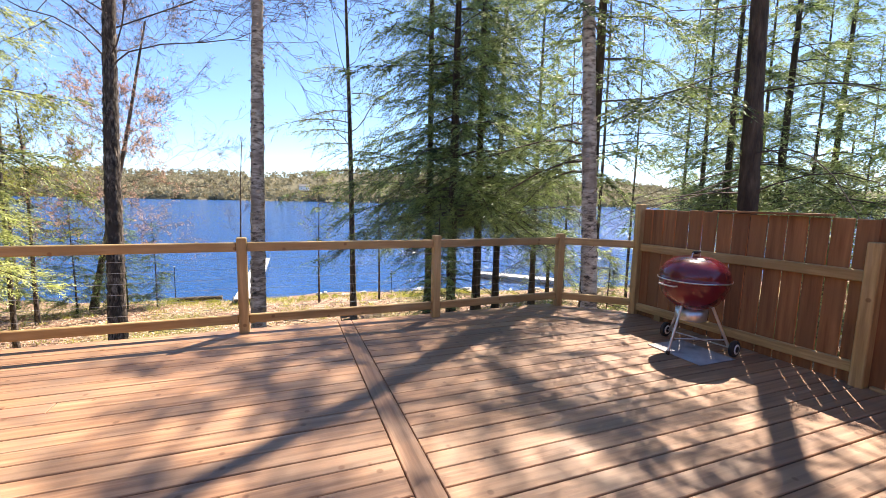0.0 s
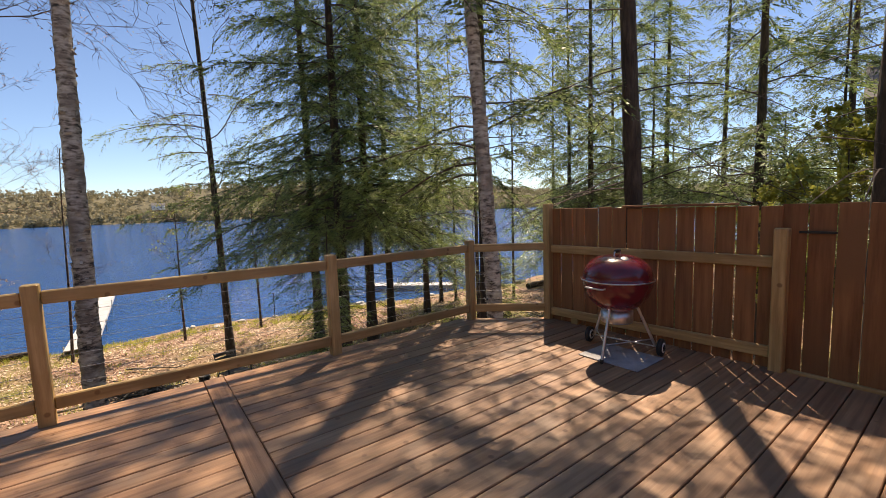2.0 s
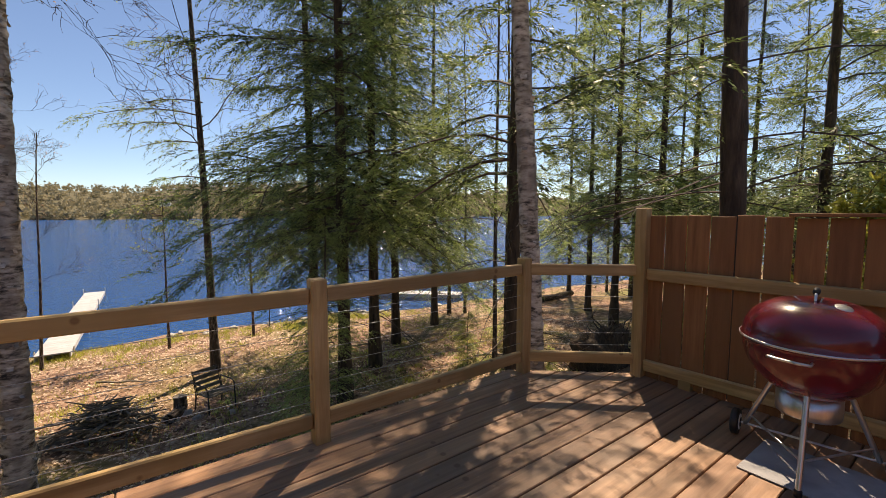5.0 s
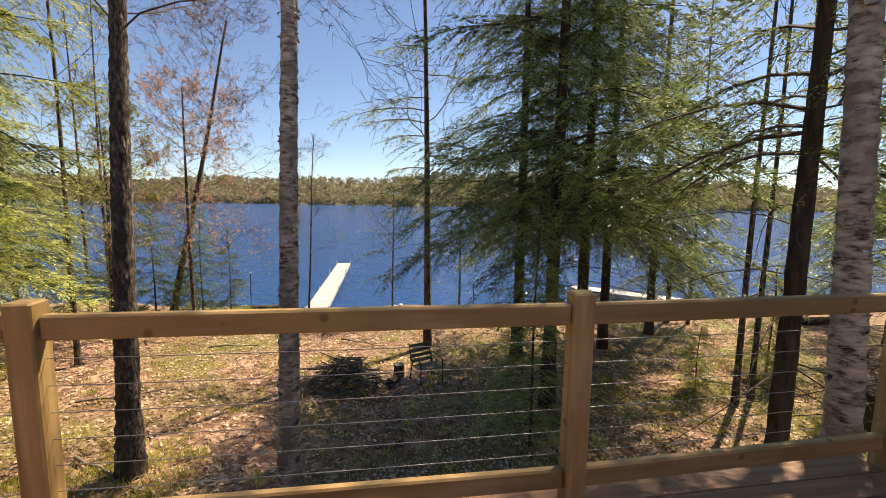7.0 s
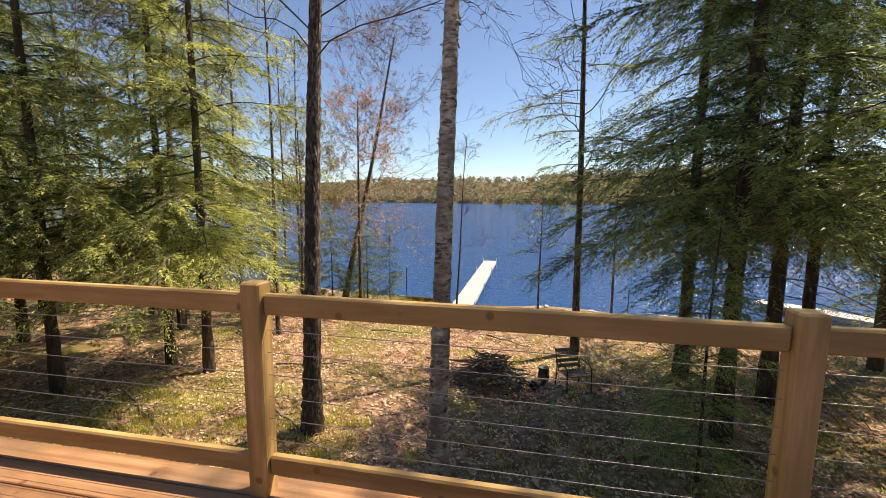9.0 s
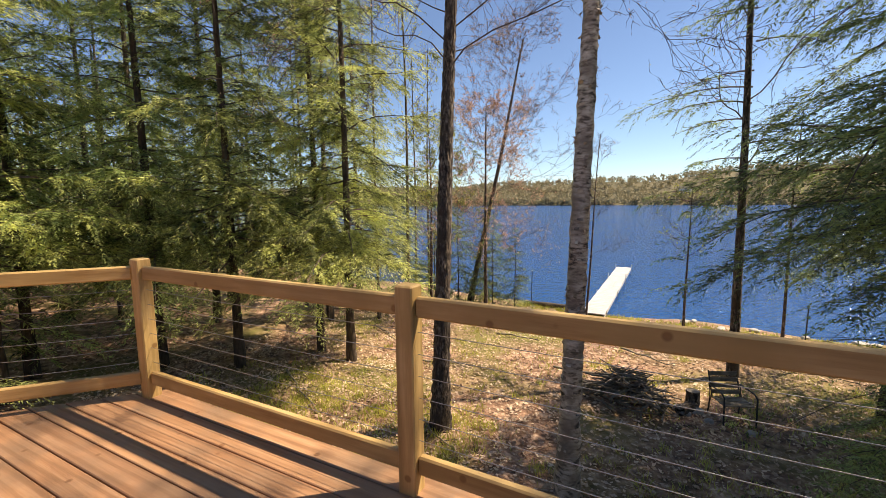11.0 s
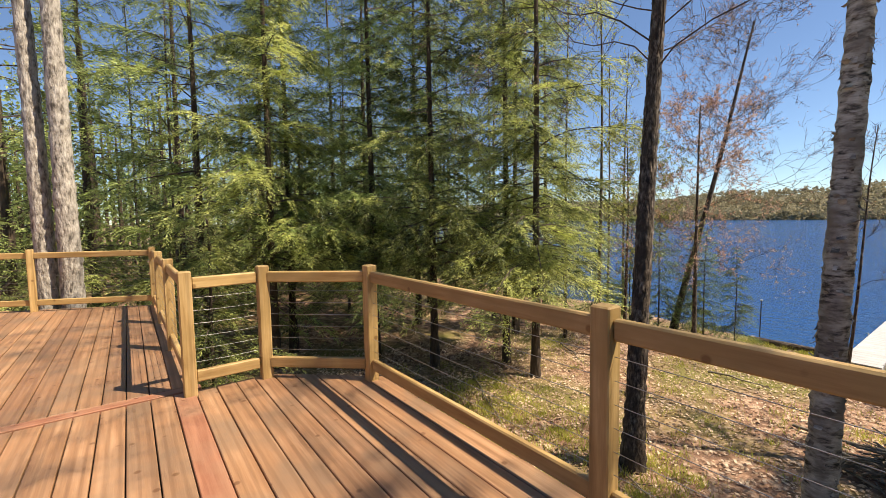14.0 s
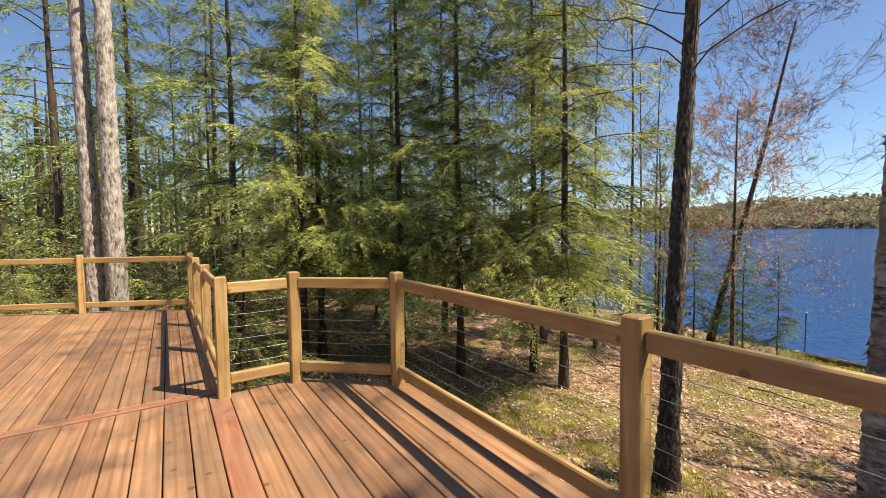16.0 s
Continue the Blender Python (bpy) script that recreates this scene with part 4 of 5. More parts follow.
SLIM = [(10.1, 15.96, 2), (-10.1, 18.72, 1), (-7.94, 18.07, 3), (-12.47, 25.41, 0.4), (-13.34, 25.3, 4), (-14.42, 18.39, 2.5), (15.82, 21.63, 1.3), (13.12, 23.25, 2.2), (21.44, 9.21, 3.3), (25.76, 14.61, 1.1), (-18.52, 12.45, 0.7), (-16.9, 20.01, 5.1), (-21.76, 8.13, 1.9), (-23.92, 15.69, 2.7), (19.82, 4.35, 0.2), (-15.82, 5.43, 0.9), (-20.46, 3.81, 2.1), (29.0, 20.01, 1), (23.6, 23.25, 3)]
for x, y, a in SLIM:
    copy_thing(thin, stand(x, y, a, 0.9 + 0.03 * (a * 7 % 6), 1.0 + 0.05 * (a * 3 % 4)))

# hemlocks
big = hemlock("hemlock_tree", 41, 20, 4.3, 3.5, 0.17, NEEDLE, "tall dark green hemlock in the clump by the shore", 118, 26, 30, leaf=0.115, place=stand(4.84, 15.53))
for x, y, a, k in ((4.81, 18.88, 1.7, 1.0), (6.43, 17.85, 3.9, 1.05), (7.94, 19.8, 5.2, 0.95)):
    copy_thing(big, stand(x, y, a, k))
young = hemlock("young_hemlock", 42, 8.5, 0.9, 2.0, 0.06, NEEDLE, "slender young hemlock with low branches", 80, 4, 18, leaf=0.10, place=stand(4.02, 13.86, 0, 0.55))
for x, y, a, k in ((-7.7, 24.2, 0.8, 1.0), (-9.3, 23.6, 2.2, 1.1), (-6.7, 24.6, 4.1, 0.85), (-8.5, 24.8, 5.2, 0.95), (-10.6, 23.4, 0.3, 1.1), (-11.9, 22.6, 3.3, 1.15)):
    copy_thing(young, stand(x, y, a, k))
bare = hemlock("hemlock_tree", 46, 19, 9.5, 2.8, 0.165, NEEDLE, "tall hemlock with a bare trunk and dead lower branches", 62, 50, 20, leaf=0.12, place=stand(7.32, 8.04) @ Matrix.Rotation(radians(2.4), 4, Vector((-0.41, -0.91, 0))))
hemlock("hemlock_tree", 48, 19, 5.4, 3.3, 0.15, NEEDLE, "tall hemlock with long dark boughs beside the birch", 88, 26, 25, leaf=0.115, place=stand(7.05, 11.8, 2.0))
copy_thing(bare, stand(10.9, 6.4, 3.0, 1.12))
tall = hemlock("hemlock_tree", 43, 20, 4.2, 3.1, 0.165, NEEDLE, "tall hemlock with dead lower branches in the woods", 95, 34, 20, leaf=0.16, place=stand(16.47, 16.99, 1.1))
TALL = [(18.31, 16.34, 4.2, 1.1), (18.2, 19.9, 0.3, 0.9), (15.82, 10.29, 5.0, 1.0), (10.42, 21.42, 2.6, 0.9),
        (24.14, 18.39, 3.6, 1.1), (12.6, 3.4, 1.4, 1.1), (27.92, 11.91, 0.8, 1.15), (31.16, 18.93, 2.9, 1.2)]
for x, y, a, k in TALL:
    copy_thing(tall, stand(x, y, a, k))
pale = hemlock("hemlock_tree", 44, 17, 3.2, 3.0, 0.13, NEEDLE_PALE, "yellow-green hemlock in the woods, sunlight put into its needle colour", 125, 14, 29, leaf=0.12, place=stand(-7.44, 14.72))
PALE = [(-15.2, 12.3, 3.1, 1.05), (-13.4, 6.2, 1.0, 1.0),
        (-8.96, 14.83, 1.2, 0.95), (-9.77, 12.56, 2.6, 1.0), (-12.26, 8.13, 5.4, 1.05), (-15.06, 14.61, 3.2, 1.1), (-11.61, 17.42, 1.9, 1.0), 
        (-17.76, 5.54, 2.2, 1.1), (-13.98, 21.31, 4.7, 1.0), (-19.06, 17.31, 1.5, 1.15), (-22.84, 12.99, 0.1, 1.2), (-22.3, 20.55, 5.9, 1.1), (-20.68, 2.19, 2.9, 1.2), (-15.82, 1.11, 4.4, 1.1),
        (-27.16, 16.77, 2.0, 1.2), (23.06, 21.09, 3.3, 1.1), (20.9, 23.79, 1.4, 1.0)]
RIGHT = [(22.6, 18.2, 5.1, 0.9), (24.2, 11.0, 1.8, 0.8), (12.4, 23.6, 2.9, 0.75), (28.0, 15.4, 3.1, 0.8), (17.6, 3.2, 1.2, 1.0)]
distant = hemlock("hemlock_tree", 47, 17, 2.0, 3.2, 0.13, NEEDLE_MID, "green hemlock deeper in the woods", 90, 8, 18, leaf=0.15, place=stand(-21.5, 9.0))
# dark-needled copies among the pale trees, their colour standing for shaded recesses
for x, y, a, k in ((-11.61, 11.26, 4.0, 0.85), (-13.6, 8.9, 2.2, 0.85),):
    copy_thing(big, stand(x, y, a, k))
for x, y, a, k in PALE + RIGHT:
    copy_thing(distant if (x - 1.8) ** 2 + (y - 6.4) ** 2 > 230 else pale, stand(x, y, a, k))
shrub = hemlock("hemlock_sapling", 45, 3.9, 0.25, 1.5, 0.035, NEEDLE_PALE, "low feathery young hemlock, its drooping sprays sunlit in their colour", 70, 0, 22, leaf=0.075, place=stand(-13.0, 5.2))
SHRUB = [(-8.7, 6.35, 1, 1.22), (-13.66, 2.73, 0.6, 1.2), (-11.18, 1.65, 5.0, 1.1), (10.3, 14.2, 1.4, 0.26), (8.9, 16.3, 0.3, 0.45), (11.72, 17.42, 4.4, 0.8), (16.04, 13.32, 3.0, 1.2)]
for x, y, a, k in SHRUB:
    copy_thing(shrub, stand(x, y, a, k))

# ---- the shore and the yard ----


def dock_thing(a, b, width, boards, label):
    """A pale dock from a to b on thin pipe legs, of cross boards."""
    a, b = Vector(a), Vector(b)
    d = thing("dock", along(a, b), label, "dock")
    length = (b - a).length
    step = length / boards
    me = beam_mesh("dock_board", width, step - 0.012, 0.04, DOCK_PALE, 0.004)
    for i in range(boards):
        child("dock_board", me, d, Matrix.Translation((step * (i + 0.5), -width / 2, 0)) @ Matrix.Rotation(math.pi / 2, 4, "Z"))
    for s in (-1, 1):
        child("side_rail", beam_mesh("side_rail", length, 0.04, 0.14, DOCK_PALE), d, Matrix.Translation((0, s * (width / 2 - 0.03), -0.10)))
        for x in (0.4, length * 0.34, length * 0.67, length - 0.3):
            t = Soup()
            t.tube([(x, s * (width / 2 + 0.03), -1.7), (x, s * (width / 2 + 0.03), 0.30 if x > length * 0.6 else 0.1)], [0.025, 0.025], 8)
            child("leg", t.mesh("leg", ALUMINIUM, True), d, label="galvanised pipe leg")
    return d


dock_thing((-3.0, 24.6, -3.62), (-4.55, 38.6, -3.62), 0.98, 44, "long narrow pale dock standing in the lake")
dock_thing((15.5, 27.5, -3.75), (10.8, 31.0, -3.75), 1.1, 24, "pale dock of the neighbouring shore")


def stake(x, y, h):
    s = thing("shore_stake", Matrix.Translation((x, y, ground_z(x, y))), "thin dark metal stake with a cap at the water's edge", "stake")
    t = Soup()
    t.tube([(0, 0, -0.3), (0.02, 0, h)], [0.022, 0.022], 8)
    child("rod", t.mesh("rod", BLACK_PLASTIC, True), s)
    part("cap", lathe_bm([(0.02, 0), (0.05, 0.005), (0.05, 0.05), (0.02, 0.055)], 12), STONE, s, "pale cap", Matrix.Translation((0.02, 0, h)), True)


stake(-6.55, 26.3, 1.7)
stake(4.2, 26.0, 1.3)


def brush_pile(x, y):
    rg = np.random.default_rng(61)
    p = thing("brush_pile", Matrix.Translation((x, y, ground_z(x, y))) @ Matrix.Diagonal((1.2, 1.15, 1.15, 1)), "heap of dead sticks and cut branches on the ground", "brush pile")
    for i in range(210):
        az = rg.uniform(0, 2 * math.pi)
        r = rg.uniform(0, 0.75)
        ln = rg.uniform(0.35, 1.0)
        z = max(0.04, 0.72 * (1 - (r / 0.85) ** 2) * rg.uniform(0.3, 1.0))
        c = np.array([r * math.cos(az), r * math.sin(az) * 0.7, z])
        th = rg.uniform(0, math.pi)
        d = np.array([math.cos(th), math.sin(th), rg.uniform(-0.25, 0.25)])
        if i < 8:
            c, d, ln = np.array([-0.75, -0.45, 0.16]), np.array([rg.uniform(-0.5, 0.1), -0.6, -0.35 + rg.uniform(-0.05, 0.1)]), rg.uniform(0.5, 0.9)
        u = np.linspace(-0.5, 0.5, 4)
        pts = c + d * (u * ln)[:, None] + rg.normal(0, 0.02, (4, 3))
        pts[:, 2] = np.maximum(pts[:, 2], 0.01)
        t = Soup()
        r0 = rg.uniform(0.008, 0.026)
        t.tube(pts, np.linspace(r0, r0 * 0.5, 4), 5)
        child("stick", t.mesh("stick", STICK, True), p)


brush_pile(-0.1, 16.55)


def rock(name, x, y, size, seed, label):
    rg = np.random.default_rng(seed)
    bm = bmesh.new()
    bmesh.ops.create_icosphere(bm, subdivisions=3, radius=1)
    off = Vector(rg.uniform(0, 50, 3))
    for v in bm.verts:
        k = 1 + 0.35 * noise.noise(v.co * 1.3 + off) + 0.1 * noise.noise(v.co * 4 + off)
        v.co = Vector((v.co.x * size[0], v.co.y * size[1], v.co.z * size[2])) * k
    me = bpy.data.meshes.new(name)
    bm.to_mesh(me)
    bm.free()
    me.materials.append(STONE)
    me.polygons.foreach_set("use_smooth", np.full(len(me.polygons), True))
    ob = new(name, me)
    ob.matrix_basis = Matrix.Translation((x, y, ground_z(x, y) + size[2] * 0.45))
    tagged(ob, label, "stone", "stones in the yard")


for i, (x, y, s) in enumerate(((0.32, 16.75, 0.13), (1.0, 16.9, 0.12), (1.16, 16.7, 0.10), (1.35, 16.95, 0.14), (0.75, 16.6, 0.08), (1.6, 16.6, 0.09), (2.35, 16.5, 0.10))):
    rock("stone", x, y, (s, s * 0.8, s * 0.7), 70 + i, "pale grey field stone by the fire place")
rrg = random.Random(8)
for i in range(26):
    x = rrg.uniform(-12, 24)
    rock("stone", x, 26.3 + rrg.uniform(-0.5, 0.6) + 0.5 * math.sin(x * 0.31), (rrg.uniform(0.1, 0.3), rrg.uniform(0.1, 0.25), rrg.uniform(0.06, 0.16)), 100 + i, "grey stone at the lake's edge")


def log_round(x, y, r, h, turn, label, lying=False):
    g = thing("log", Matrix.Translation((x, y, ground_z(x, y))) @ Matrix.Rotation(turn, 4, "Z"), label, "log")
    rg = np.random.default_rng(int(abs(x * 10)))
    line = np.stack((np.zeros(6), np.zeros(6), np.linspace(0, h, 6)), 1)
    v, q = bark_skin(line, np.full(6, r), rg, 14, 0.05, 2)
    m = Matrix.Translation((0, 0, r)) @ Matrix.Rotation(math.pi / 2, 4, "Y") if lying else Matrix.Identity(4)
    child("bark", raw_mesh("bark", v, q, BARK_DARK, True), g, m)
    part("cut_end", lathe_bm([(0.002, h - 0.002), (r * 0.97, h - 0.004), (r * 0.97, h - 0.03)], 14, False), STICK, g, "pale sawn end", m)


log_round(1.25, 17.1, 0.14, 0.45, 0.3, "upright sawn log by the fire place")
log_round(1.05, 16.6, 0.12, 0.5, 1.1, "short sawn log lying on the ground", True)
log_round(-6.5, 25.7, 0.12, 2.2, 0.1, "fallen log lying along the shore", True)
log_round(18.0, 23.0, 0.16, 3.0, 0.2, "fallen log lying near the shore", True)


def lawn_chair(x, y, turn):
    """A worn metal garden chair: seat, back and two bent tube sides."""
    c = thing("garden_chair", Matrix.Translation((x, y, ground_z(x, y))) @ Matrix.Rotation(turn, 4, "Z") @ Matrix.Diagonal((1.1, 1.1, 1.1, 1)), "old dark metal garden chair with a weathered wooden seat", "chair")
    for s in (-1, 1):
        t = Soup()
        y0 = 0.3 * s
        t.tube([(-0.30, y0, 0), (-0.24, y0, 0.35), (-0.30, y0, 0.62), (0.15, y0, 0.62), (0.24, y0, 0.56), (0.26, y0, 0.0)], [0.016] * 6, 8)
        child("side_frame", t.mesh("side_frame", BLACK_PLASTIC, True), c)
        t = Soup()
        t.tube([(-0.22, y0 * 0.9, 0.36), (-0.42, y0 * 0.9, 0.86)], [0.014] * 2, 8)
        child("back_tube", t.mesh("back_tube", BLACK_PLASTIC, True), c)
    for k in range(4):
        child("seat_slat", beam_mesh("seat_slat", 0.56, 0.095, 0.02, STICK, 0.003), c, Matrix.Translation((-0.16 + k * 0.11, -0.28, 0.39)) @ Matrix.Rotation(math.pi / 2, 4, "Z"))
    for k in range(4):
        child("back_slat", beam_mesh("back_slat", 0.54, 0.02, 0.085, STICK, 0.003), c, Matrix.Translation((-0.255 - k * 0.045, -0.27, 0.48 + k * 0.11)) @ Matrix.Rotation(math.pi / 2, 4, "Z"))


lawn_chair(2.0, 17.0, radians(-60))


def root_plate(x, y):
    """An upturned stump with its soil and roots."""
    g = thing("upturned_stump", Matrix.Translation((x, y, ground_z(x, y))), "dark upturned tree stump with torn roots and soil", "stump")
    bm = bmesh.new()
    bmesh.ops.create_icosphere(bm, subdivisions=4, radius=1)
    for v in bm.verts:
        k = 1 + 0.4 * noise.noise(v.co * 1.6) + 0.22 * noise.noise(v.co * 5)
        v.co = Vector((v.co.x * 1.15, v.co.y * 0.6, max(-0.1, v.co.z * 0.85 + 0.3))) * k
    part("soil", bm, BARK_HEMLOCK, g, smooth=True)
    rg = np.random.default_rng(9)
    for i in range(26):
        az = rg.uniform(0, 2 * math.pi)
        d = np.array([math.cos(az), 0.3 * math.sin(az) - 0.2, abs(math.sin(az)) * 0.8])
        p = np.array([[0, 0, 0.5]]) + d * np.linspace(0.6, rg.uniform(1.1, 1.7), 5)[:, None] + rg.normal(0, 0.07, (5, 3))
        t = Soup()
        t.tube(p, np.linspace(0.035, 0.008, 5), 5)
        child("root", t.mesh("root", BARK_DARK, True), g)


root_plate(12.6, 14.2)


def fallen_branch(x, y, turn, ln, seed):
    rg = np.random.default_rng(seed)
    b = thing("fallen_branch", Matrix.Translation((x, y, ground_z(x, y) + 0.05)) @ Matrix.Rotation(turn, 4, "Z"), "dead branch lying on the leafy ground", "branch", "fallen branches")
    u = np.linspace(0, 1, 7)
    pts = np.stack((u * ln, rg.normal(0, 0.05, 7), np.full(7, 0.02) + rg.uniform(0, 0.04, 7)), 1)
    t = Soup()
    t.tube(pts, np.linspace(0.035, 0.008, 7), 6)
    for k in range(1, 6):
        d = np.array([rg.uniform(0.3, 0.8), rg.choice([-1, 1]) * rg.uniform(0.3, 0.8), rg.uniform(0, 0.25)])
        t.tube(np.array([pts[k], pts[k] + d * 0.4, pts[k] + d * rg.uniform(0.6, 0.9)]), [0.012, 0.007, 0.003], 4)
    child("wood", t.mesh("wood", STICK, True), b)


brg = random.Random(77)
for x, y in ((-6.0, 15.6), (-8.2, 12.9), (-4.2, 13.4), (-2.2, 17.6), (-9.5, 17.8), (3.4, 12.2), (7.6, 13.6), (9.5, 16.8), (6.0, 20.0), (-1.0, 20.3), (11.5, 12.0), (-5.0, 19.5)):
    fallen_branch(x, y, brg.uniform(-0.6, 0.6), brg.uniform(1.2, 3.2), int(x * 7 + y * 3) + 100)

# dry leaves, grass and low weeds on the ground


def scattered(name, n, box, size, mat, label, category, seed, upright=False, clump=0, flat=0.35, ratio=0.6):
    rg = np.random.default_rng(seed)
    x0, x1, y0, y1 = box
    if clump:
        cx_, cy_ = rg.uniform(x0, x1, clump), y0 + (y1 - y0) * rg.random(clump)
        pick = rg.integers(0, clump, n)
        x, y = cx_[pick] + rg.normal(0, 0.16, n) * rg.choice([0.5, 1, 2.4], clump)[pick], cy_[pick] + rg.normal(0, 0.16, n) * rg.choice([0.5, 1, 2.4], clump)[pick]
    else:
        x, y = rg.uniform(x0, x1, n), rg.uniform(y0, y1, n)
    keep = (y < 26.2 + 0.5 * np.sin(x * 0.31))
    x, y = x[keep], y[keep]
    n = len(x)
    z = np.array([ground_z(a, b) for a, b in zip(x, y)])
    s = Soup()
    sz = size * rg.uniform(0.5, 1.4, n)
    pos = np.stack((x, y, z + (0.0 if upright else 0.015)), 1)
    if upright:
        way = rg.normal(0, 0.45, (n, 3))
        way[:, 2] = 1
        nor = rg.normal(size=(n, 3))
        nor[:, 2] *= 0.2
    else:
        way = rg.normal(size=(n, 3)) * np.array([1, 1, flat])
        nor = np.array([0, 0, 1.0]) + rg.normal(0, flat, (n, 3))
        pos[:, 2] += np.abs(rg.normal(0, 0.012, n))
    s.leaves(pos, way, nor, sz, sz * ratio)
    tagged(new(name, s.mesh(name, mat)), label, category, kind="stuff")


scattered("leaf_litter", 66000, (-12, 17, 9.2, 26.4), 0.085, LITTER, "pale dry fallen leaves scattered over the yard", "leaves", 81)
scattered("leaf_litter", 9000, (-16, 8, 8.0, 14), 0.08, LITTER, "pale dry fallen leaves under the trees", "leaves", 82)
scattered("grass", 22000, (-10, 12, 10.5, 26.3), 0.14, GRASS, "thin tufts of fresh yellow-green grass", "grass", 83, True, 420, ratio=0.09)
scattered("grass", 9000, (-9, 10, 24.6, 26.4), 0.17, GRASS, "fresh grass fringe along the shore", "grass", 84, True, 160, ratio=0.09)
scattered("grass", 10000, (-8.2, -2.2, 10.2, 13.6), 0.13, GRASS, "fresh yellow-green grass patch in the sunny yard", "grass", 86, True, 110, ratio=0.10)
scattered("ground_ivy", 4500, (1.5, 12, 10.5, 19.5), 0.075, NEEDLE_PALE, "low green weeds on the shaded ground", "weeds", 85, True, 150, ratio=0.5)

# ---- distant woods left and right, closing the view ----


def woods(name, seed, n, where, heights, size, mat, label):
    rg = np.random.default_rng(seed)
    pts = np.array([where(rg) for _ in range(n)])
    gz = np.array([ground_z(min(max(a, -80), 90), min(b, 24)) for a, b in pts])
    k = 44
    hgt = rg.uniform(*heights, n)
    f = rg.random((n, k)) ** 0.8
    rad = size * (1.15 - 0.8 * f) * rg.uniform(0.6, 1.3, (n, k))
    az = rg.uniform(0, 2 * np.pi, (n, k))
    pos = np.stack((pts[:, :1] + rad * np.cos(az), pts[:, 1:] + rad * np.sin(az), gz[:, None] + hgt[:, None] * f), -1).reshape(-1, 3)
    s = Soup()
    m = n * k
    way = rg.normal(size=(m, 3)) * np.array([1, 1, 0.5])
    sz = rg.uniform(0.22, 0.55, m)
    for _ in range(3):
        s.leaves(pos + rg.normal(0, 0.45, (m, 3)), way + rg.normal(0, 0.6, (m, 3)), rg.normal(size=(m, 3)) + np.array([0, 0, 0.8]), sz * rg.uniform(0.5, 1.0, m), sz * 0.35)
    tagged(new(name, s.mesh(name, mat)), label, "woods", kind="stuff")
    t = Soup()
    for (x, y), z, h in zip(pts[: n // 2], gz, hgt):
        t.tube([(x, y, z - 0.3), (x, y, z + h)], [0.16, 0.04], 5)
    tagged(new(name, t.mesh(name, BARK_HEMLOCK)), "many dark trunks deep in the woods", "woods", kind="stuff")


# NEEDLE's dark greens put forest shade into the gaps behind the nearer trees
woods("deep_woods", 91, 620, lambda rg: (-25 - 34 * rg.random(), -22 + 52 * rg.random()), (6, 14), 2.3, NEEDLE, "deep mixed woods, dark green to stand for the shade between trees")
woods("deep_woods", 92, 260, lambda rg: (33 + 34 * rg.random(), -22 + 50 * rg.random()), (5, 12), 2.3, NEEDLE, "deep mixed woods, dark green to stand for the shade between trees")
woods("deep_woods", 93, 90, lambda rg: (-27 - 30 * rg.random(), -20 + 46 * rg.random()), (5, 14), 2.0, FAR_LEAF, "bare brown-grey woods in early spring")

# ---- neighbouring buildings ----


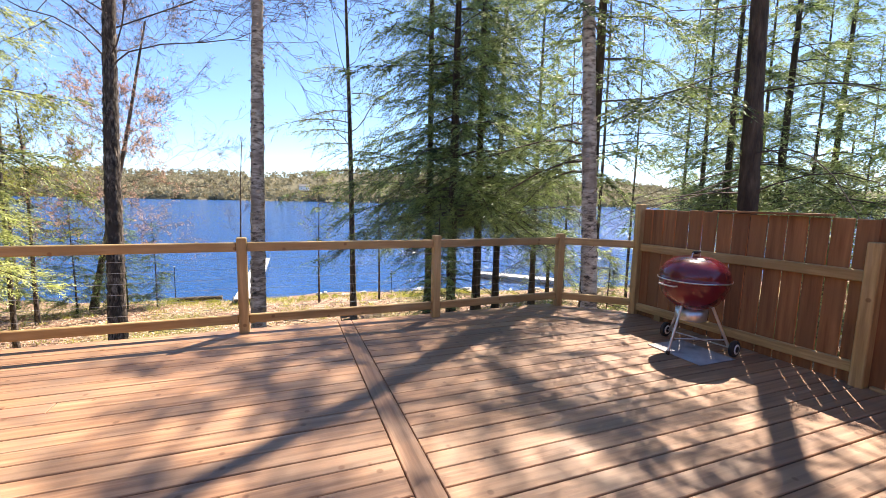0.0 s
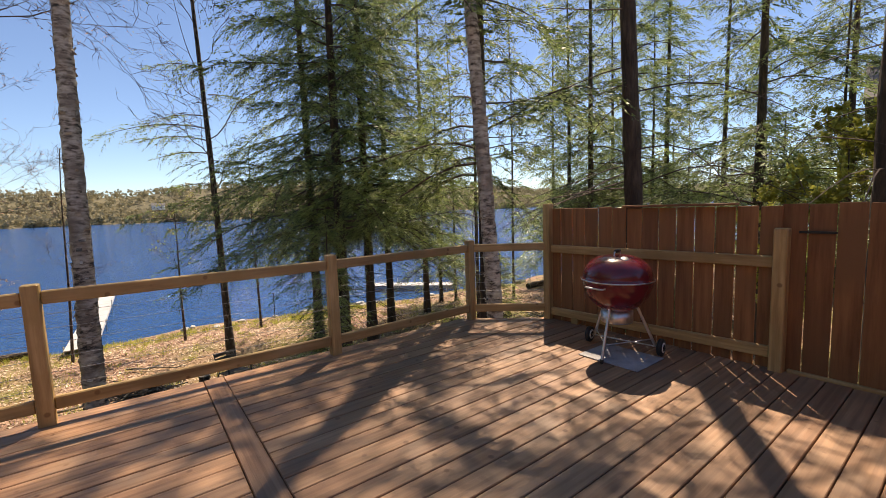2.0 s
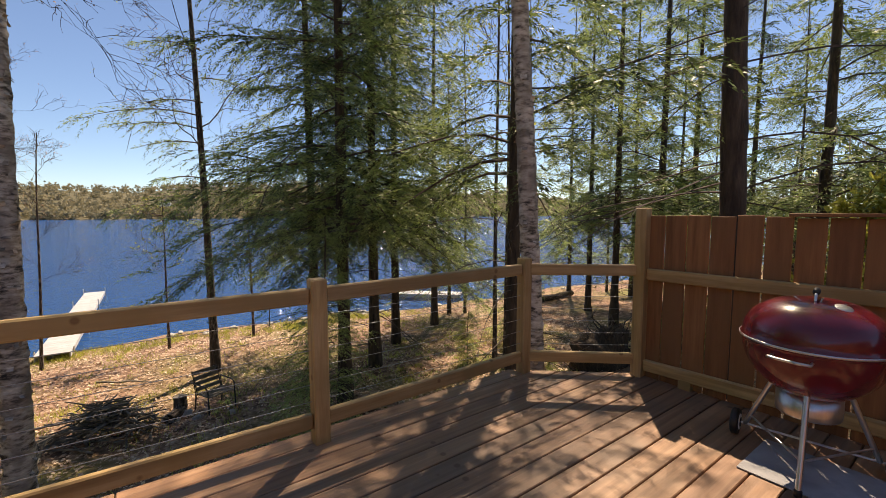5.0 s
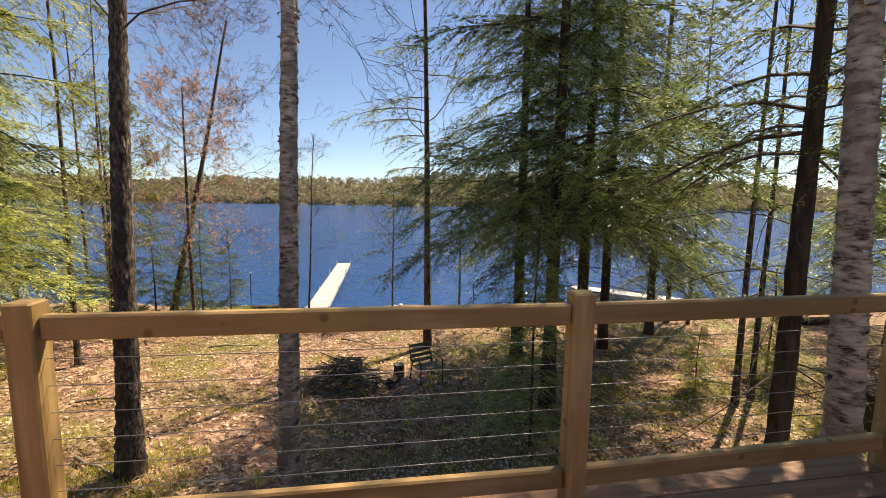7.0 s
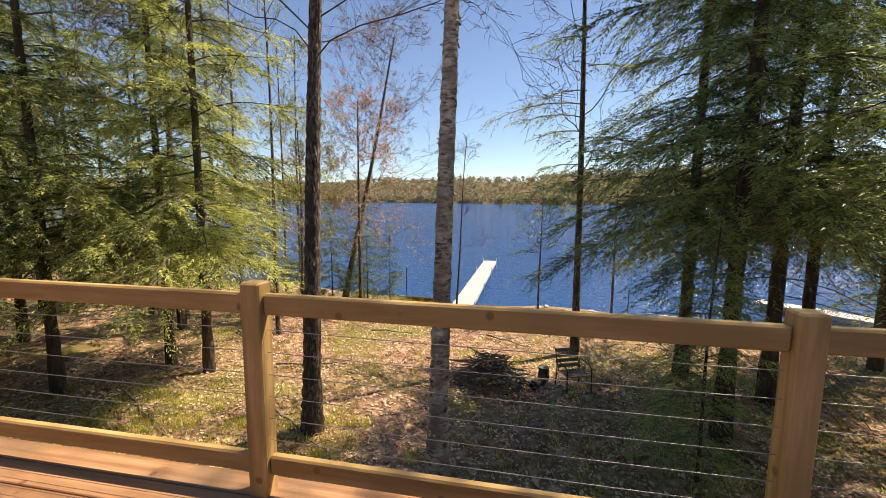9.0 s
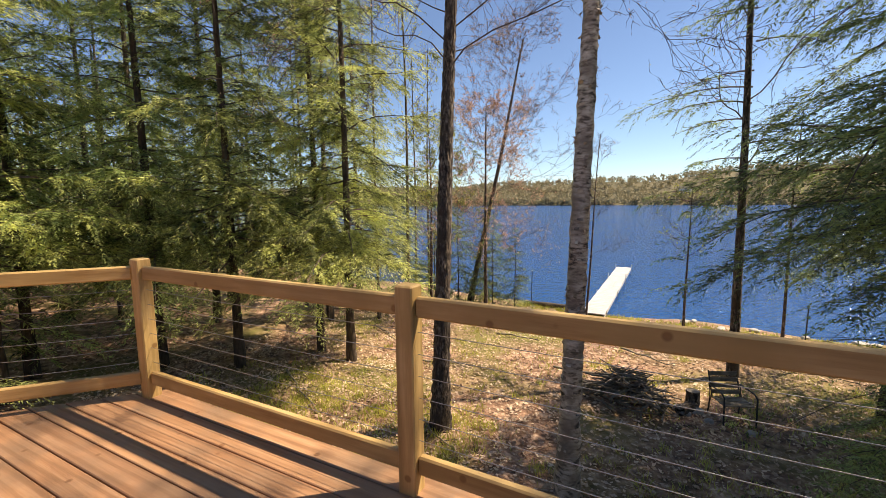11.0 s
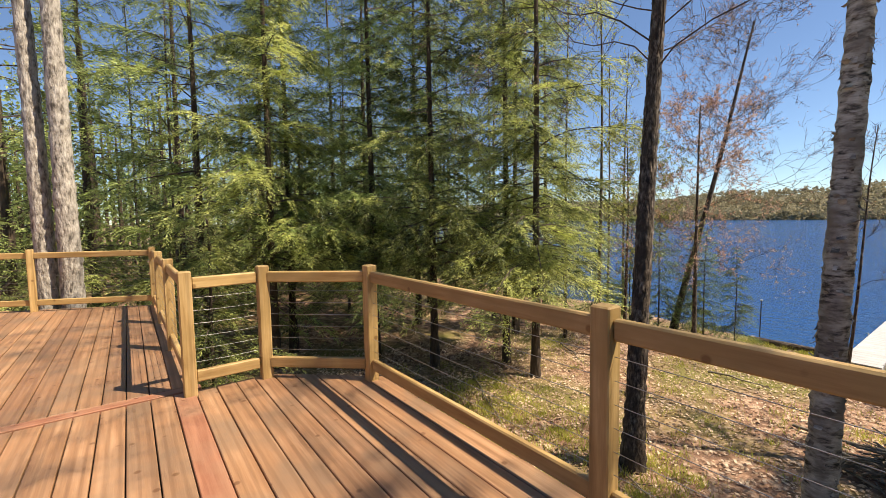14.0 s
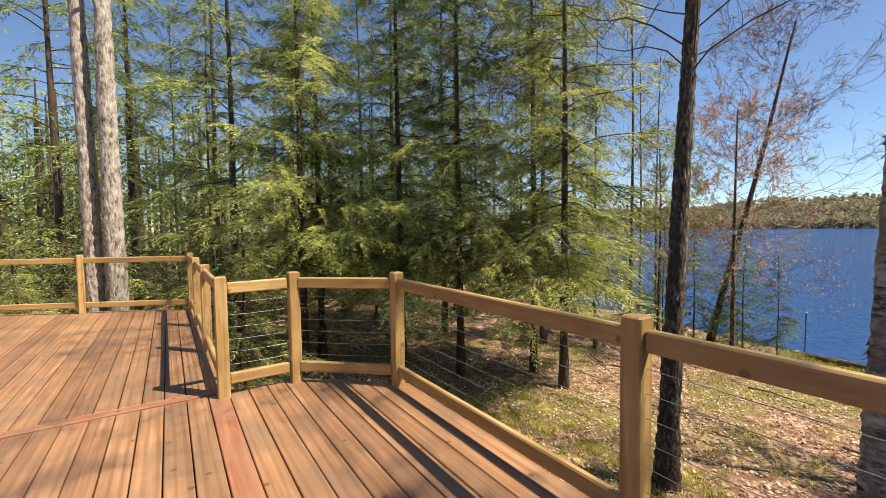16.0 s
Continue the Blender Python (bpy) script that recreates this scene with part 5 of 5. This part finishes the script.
def small_house(name, m, w, d, h, label, wall_mat, roof_h=1.6):
    g = thing(name, m, label, "house")
    bm = bmesh.new()
    box_bm(bm, -w / 2, w / 2, -d / 2, d / 2, 0, h)
    part("wall", bm, wall_mat, g)
    bm = bmesh.new()
    o = 0.45
    tri = [(-d / 2 - o, h - 0.1), (0, h + roof_h), (d / 2 + o, h - 0.1), (d / 2 + o, h + 0.06), (0, h + roof_h + 0.18), (-d / 2 - o, h + 0.06)]
    va = [bm.verts.new((-w / 2 - o, y, z)) for y, z in tri]
    vb = [bm.verts.new((w / 2 + o, y, z)) for y, z in tri]
    bm.faces.new(va)
    bm.faces.new(vb[::-1])
    for i in range(6):
        j = (i + 1) % 6
        bm.faces.new((va[i], vb[i], vb[j], va[j]))
    part("roof", bm, ROOFING, g)
    for x in (-w * 0.28, w * 0.22):
        wd = new("window")
        wd.parent = g
        wd.matrix_basis = Matrix.Translation((x, -d / 2 - 0.03, h * 0.55))
        bm = bmesh.new()
        box_bm(bm, -0.45, 0.45, -0.01, 0.02, -0.5, 0.5)
        part("pane", bm, DARK_GLASS, wd)
        for x0, x1, z0, z1 in ((-0.53, -0.45, -0.58, 0.58), (0.45, 0.53, -0.58, 0.58), (-0.45, 0.45, 0.5, 0.58), (-0.45, 0.45, -0.58, -0.5)):
            bm = bmesh.new()
            box_bm(bm, x0, x1, -0.03, 0.03, z0, z1, 0.005)
            part("window_frame", bm, WHITE_PAINT, wd)
    return g


cab = Matrix.Translation((24.8, 6.0, ground_z(24.8, 6.0))) @ Matrix.Rotation(radians(-75), 4, "Z")
cabin = small_house("cabin", cab, 8, 5, 6.8, "brown wooden cabin with a red-brown balcony beyond the fence", SIDING)


def balcony(house_ob, w, y0, y1, z):
    """A railed balcony on posts along one side of a house."""
    b = new("balcony")
    b.parent = house_ob
    b["label"] = "red-brown wooden balcony with upright balusters"

    def stick(name, x0, x1, ya, yb, z0, z1):
        bm = bmesh.new()
        box_bm(bm, x0, x1, ya, yb, z0, z1)
        part(name, bm, RED_WOOD, b)

    stick("balcony_floor", -w / 2, w / 2, y0, y1, z - 0.22, z)
    stick("top_rail", -w / 2, w / 2, y0, y0 + 0.09, z + 0.90, z + 0.98)
    stick("bottom_rail", -w / 2, w / 2, y0 + 0.02, y0 + 0.07, z + 0.08, z + 0.15)
    for k in range(5):
        x = -w / 2 + 0.05 + k * (w - 0.1) / 4
        stick("post", x - 0.05, x + 0.05, y0 - 0.01, y0 + 0.10, 0.0, z + 1.02)
    n = int(w / 0.16)
    for k in range(n):
        x = -w / 2 + (k + 0.5) * w / n
        stick("baluster", x - 0.02, x + 0.02, y0 + 0.025, y0 + 0.065, z + 0.15, z + 0.90)


balcony(cabin, 8.0, -4.3, -2.5, 4.55)
small_house("neighbour_house", Matrix.Translation((-25.0, -9.5, ground_z(-25.0, -9.5))) @ Matrix.Rotation(radians(70), 4, "Z"), 9, 6, 5.2, "grey-roofed house half hidden in the woods", SIDING)
small_house("lake_house", Matrix.Translation((-37.75, 478, 7.5)), 10, 7, 4.0, "small pale house on the far shore", WHITE_PAINT, 2.2)

yel = broadleaf("yellow_shrub", 95, 6.0, 0.8, 0.04, BARK_DARK, "shrub with bright yellow-green new leaves behind the fence", 16, 1.7, 4, buds=SPRING_LEAF, bud_size=0.12, bud_share=1.0, bud_count=9, place=stand(14.6, 8.0, 0.4), sides=6, up=0.4)

lay_planks()
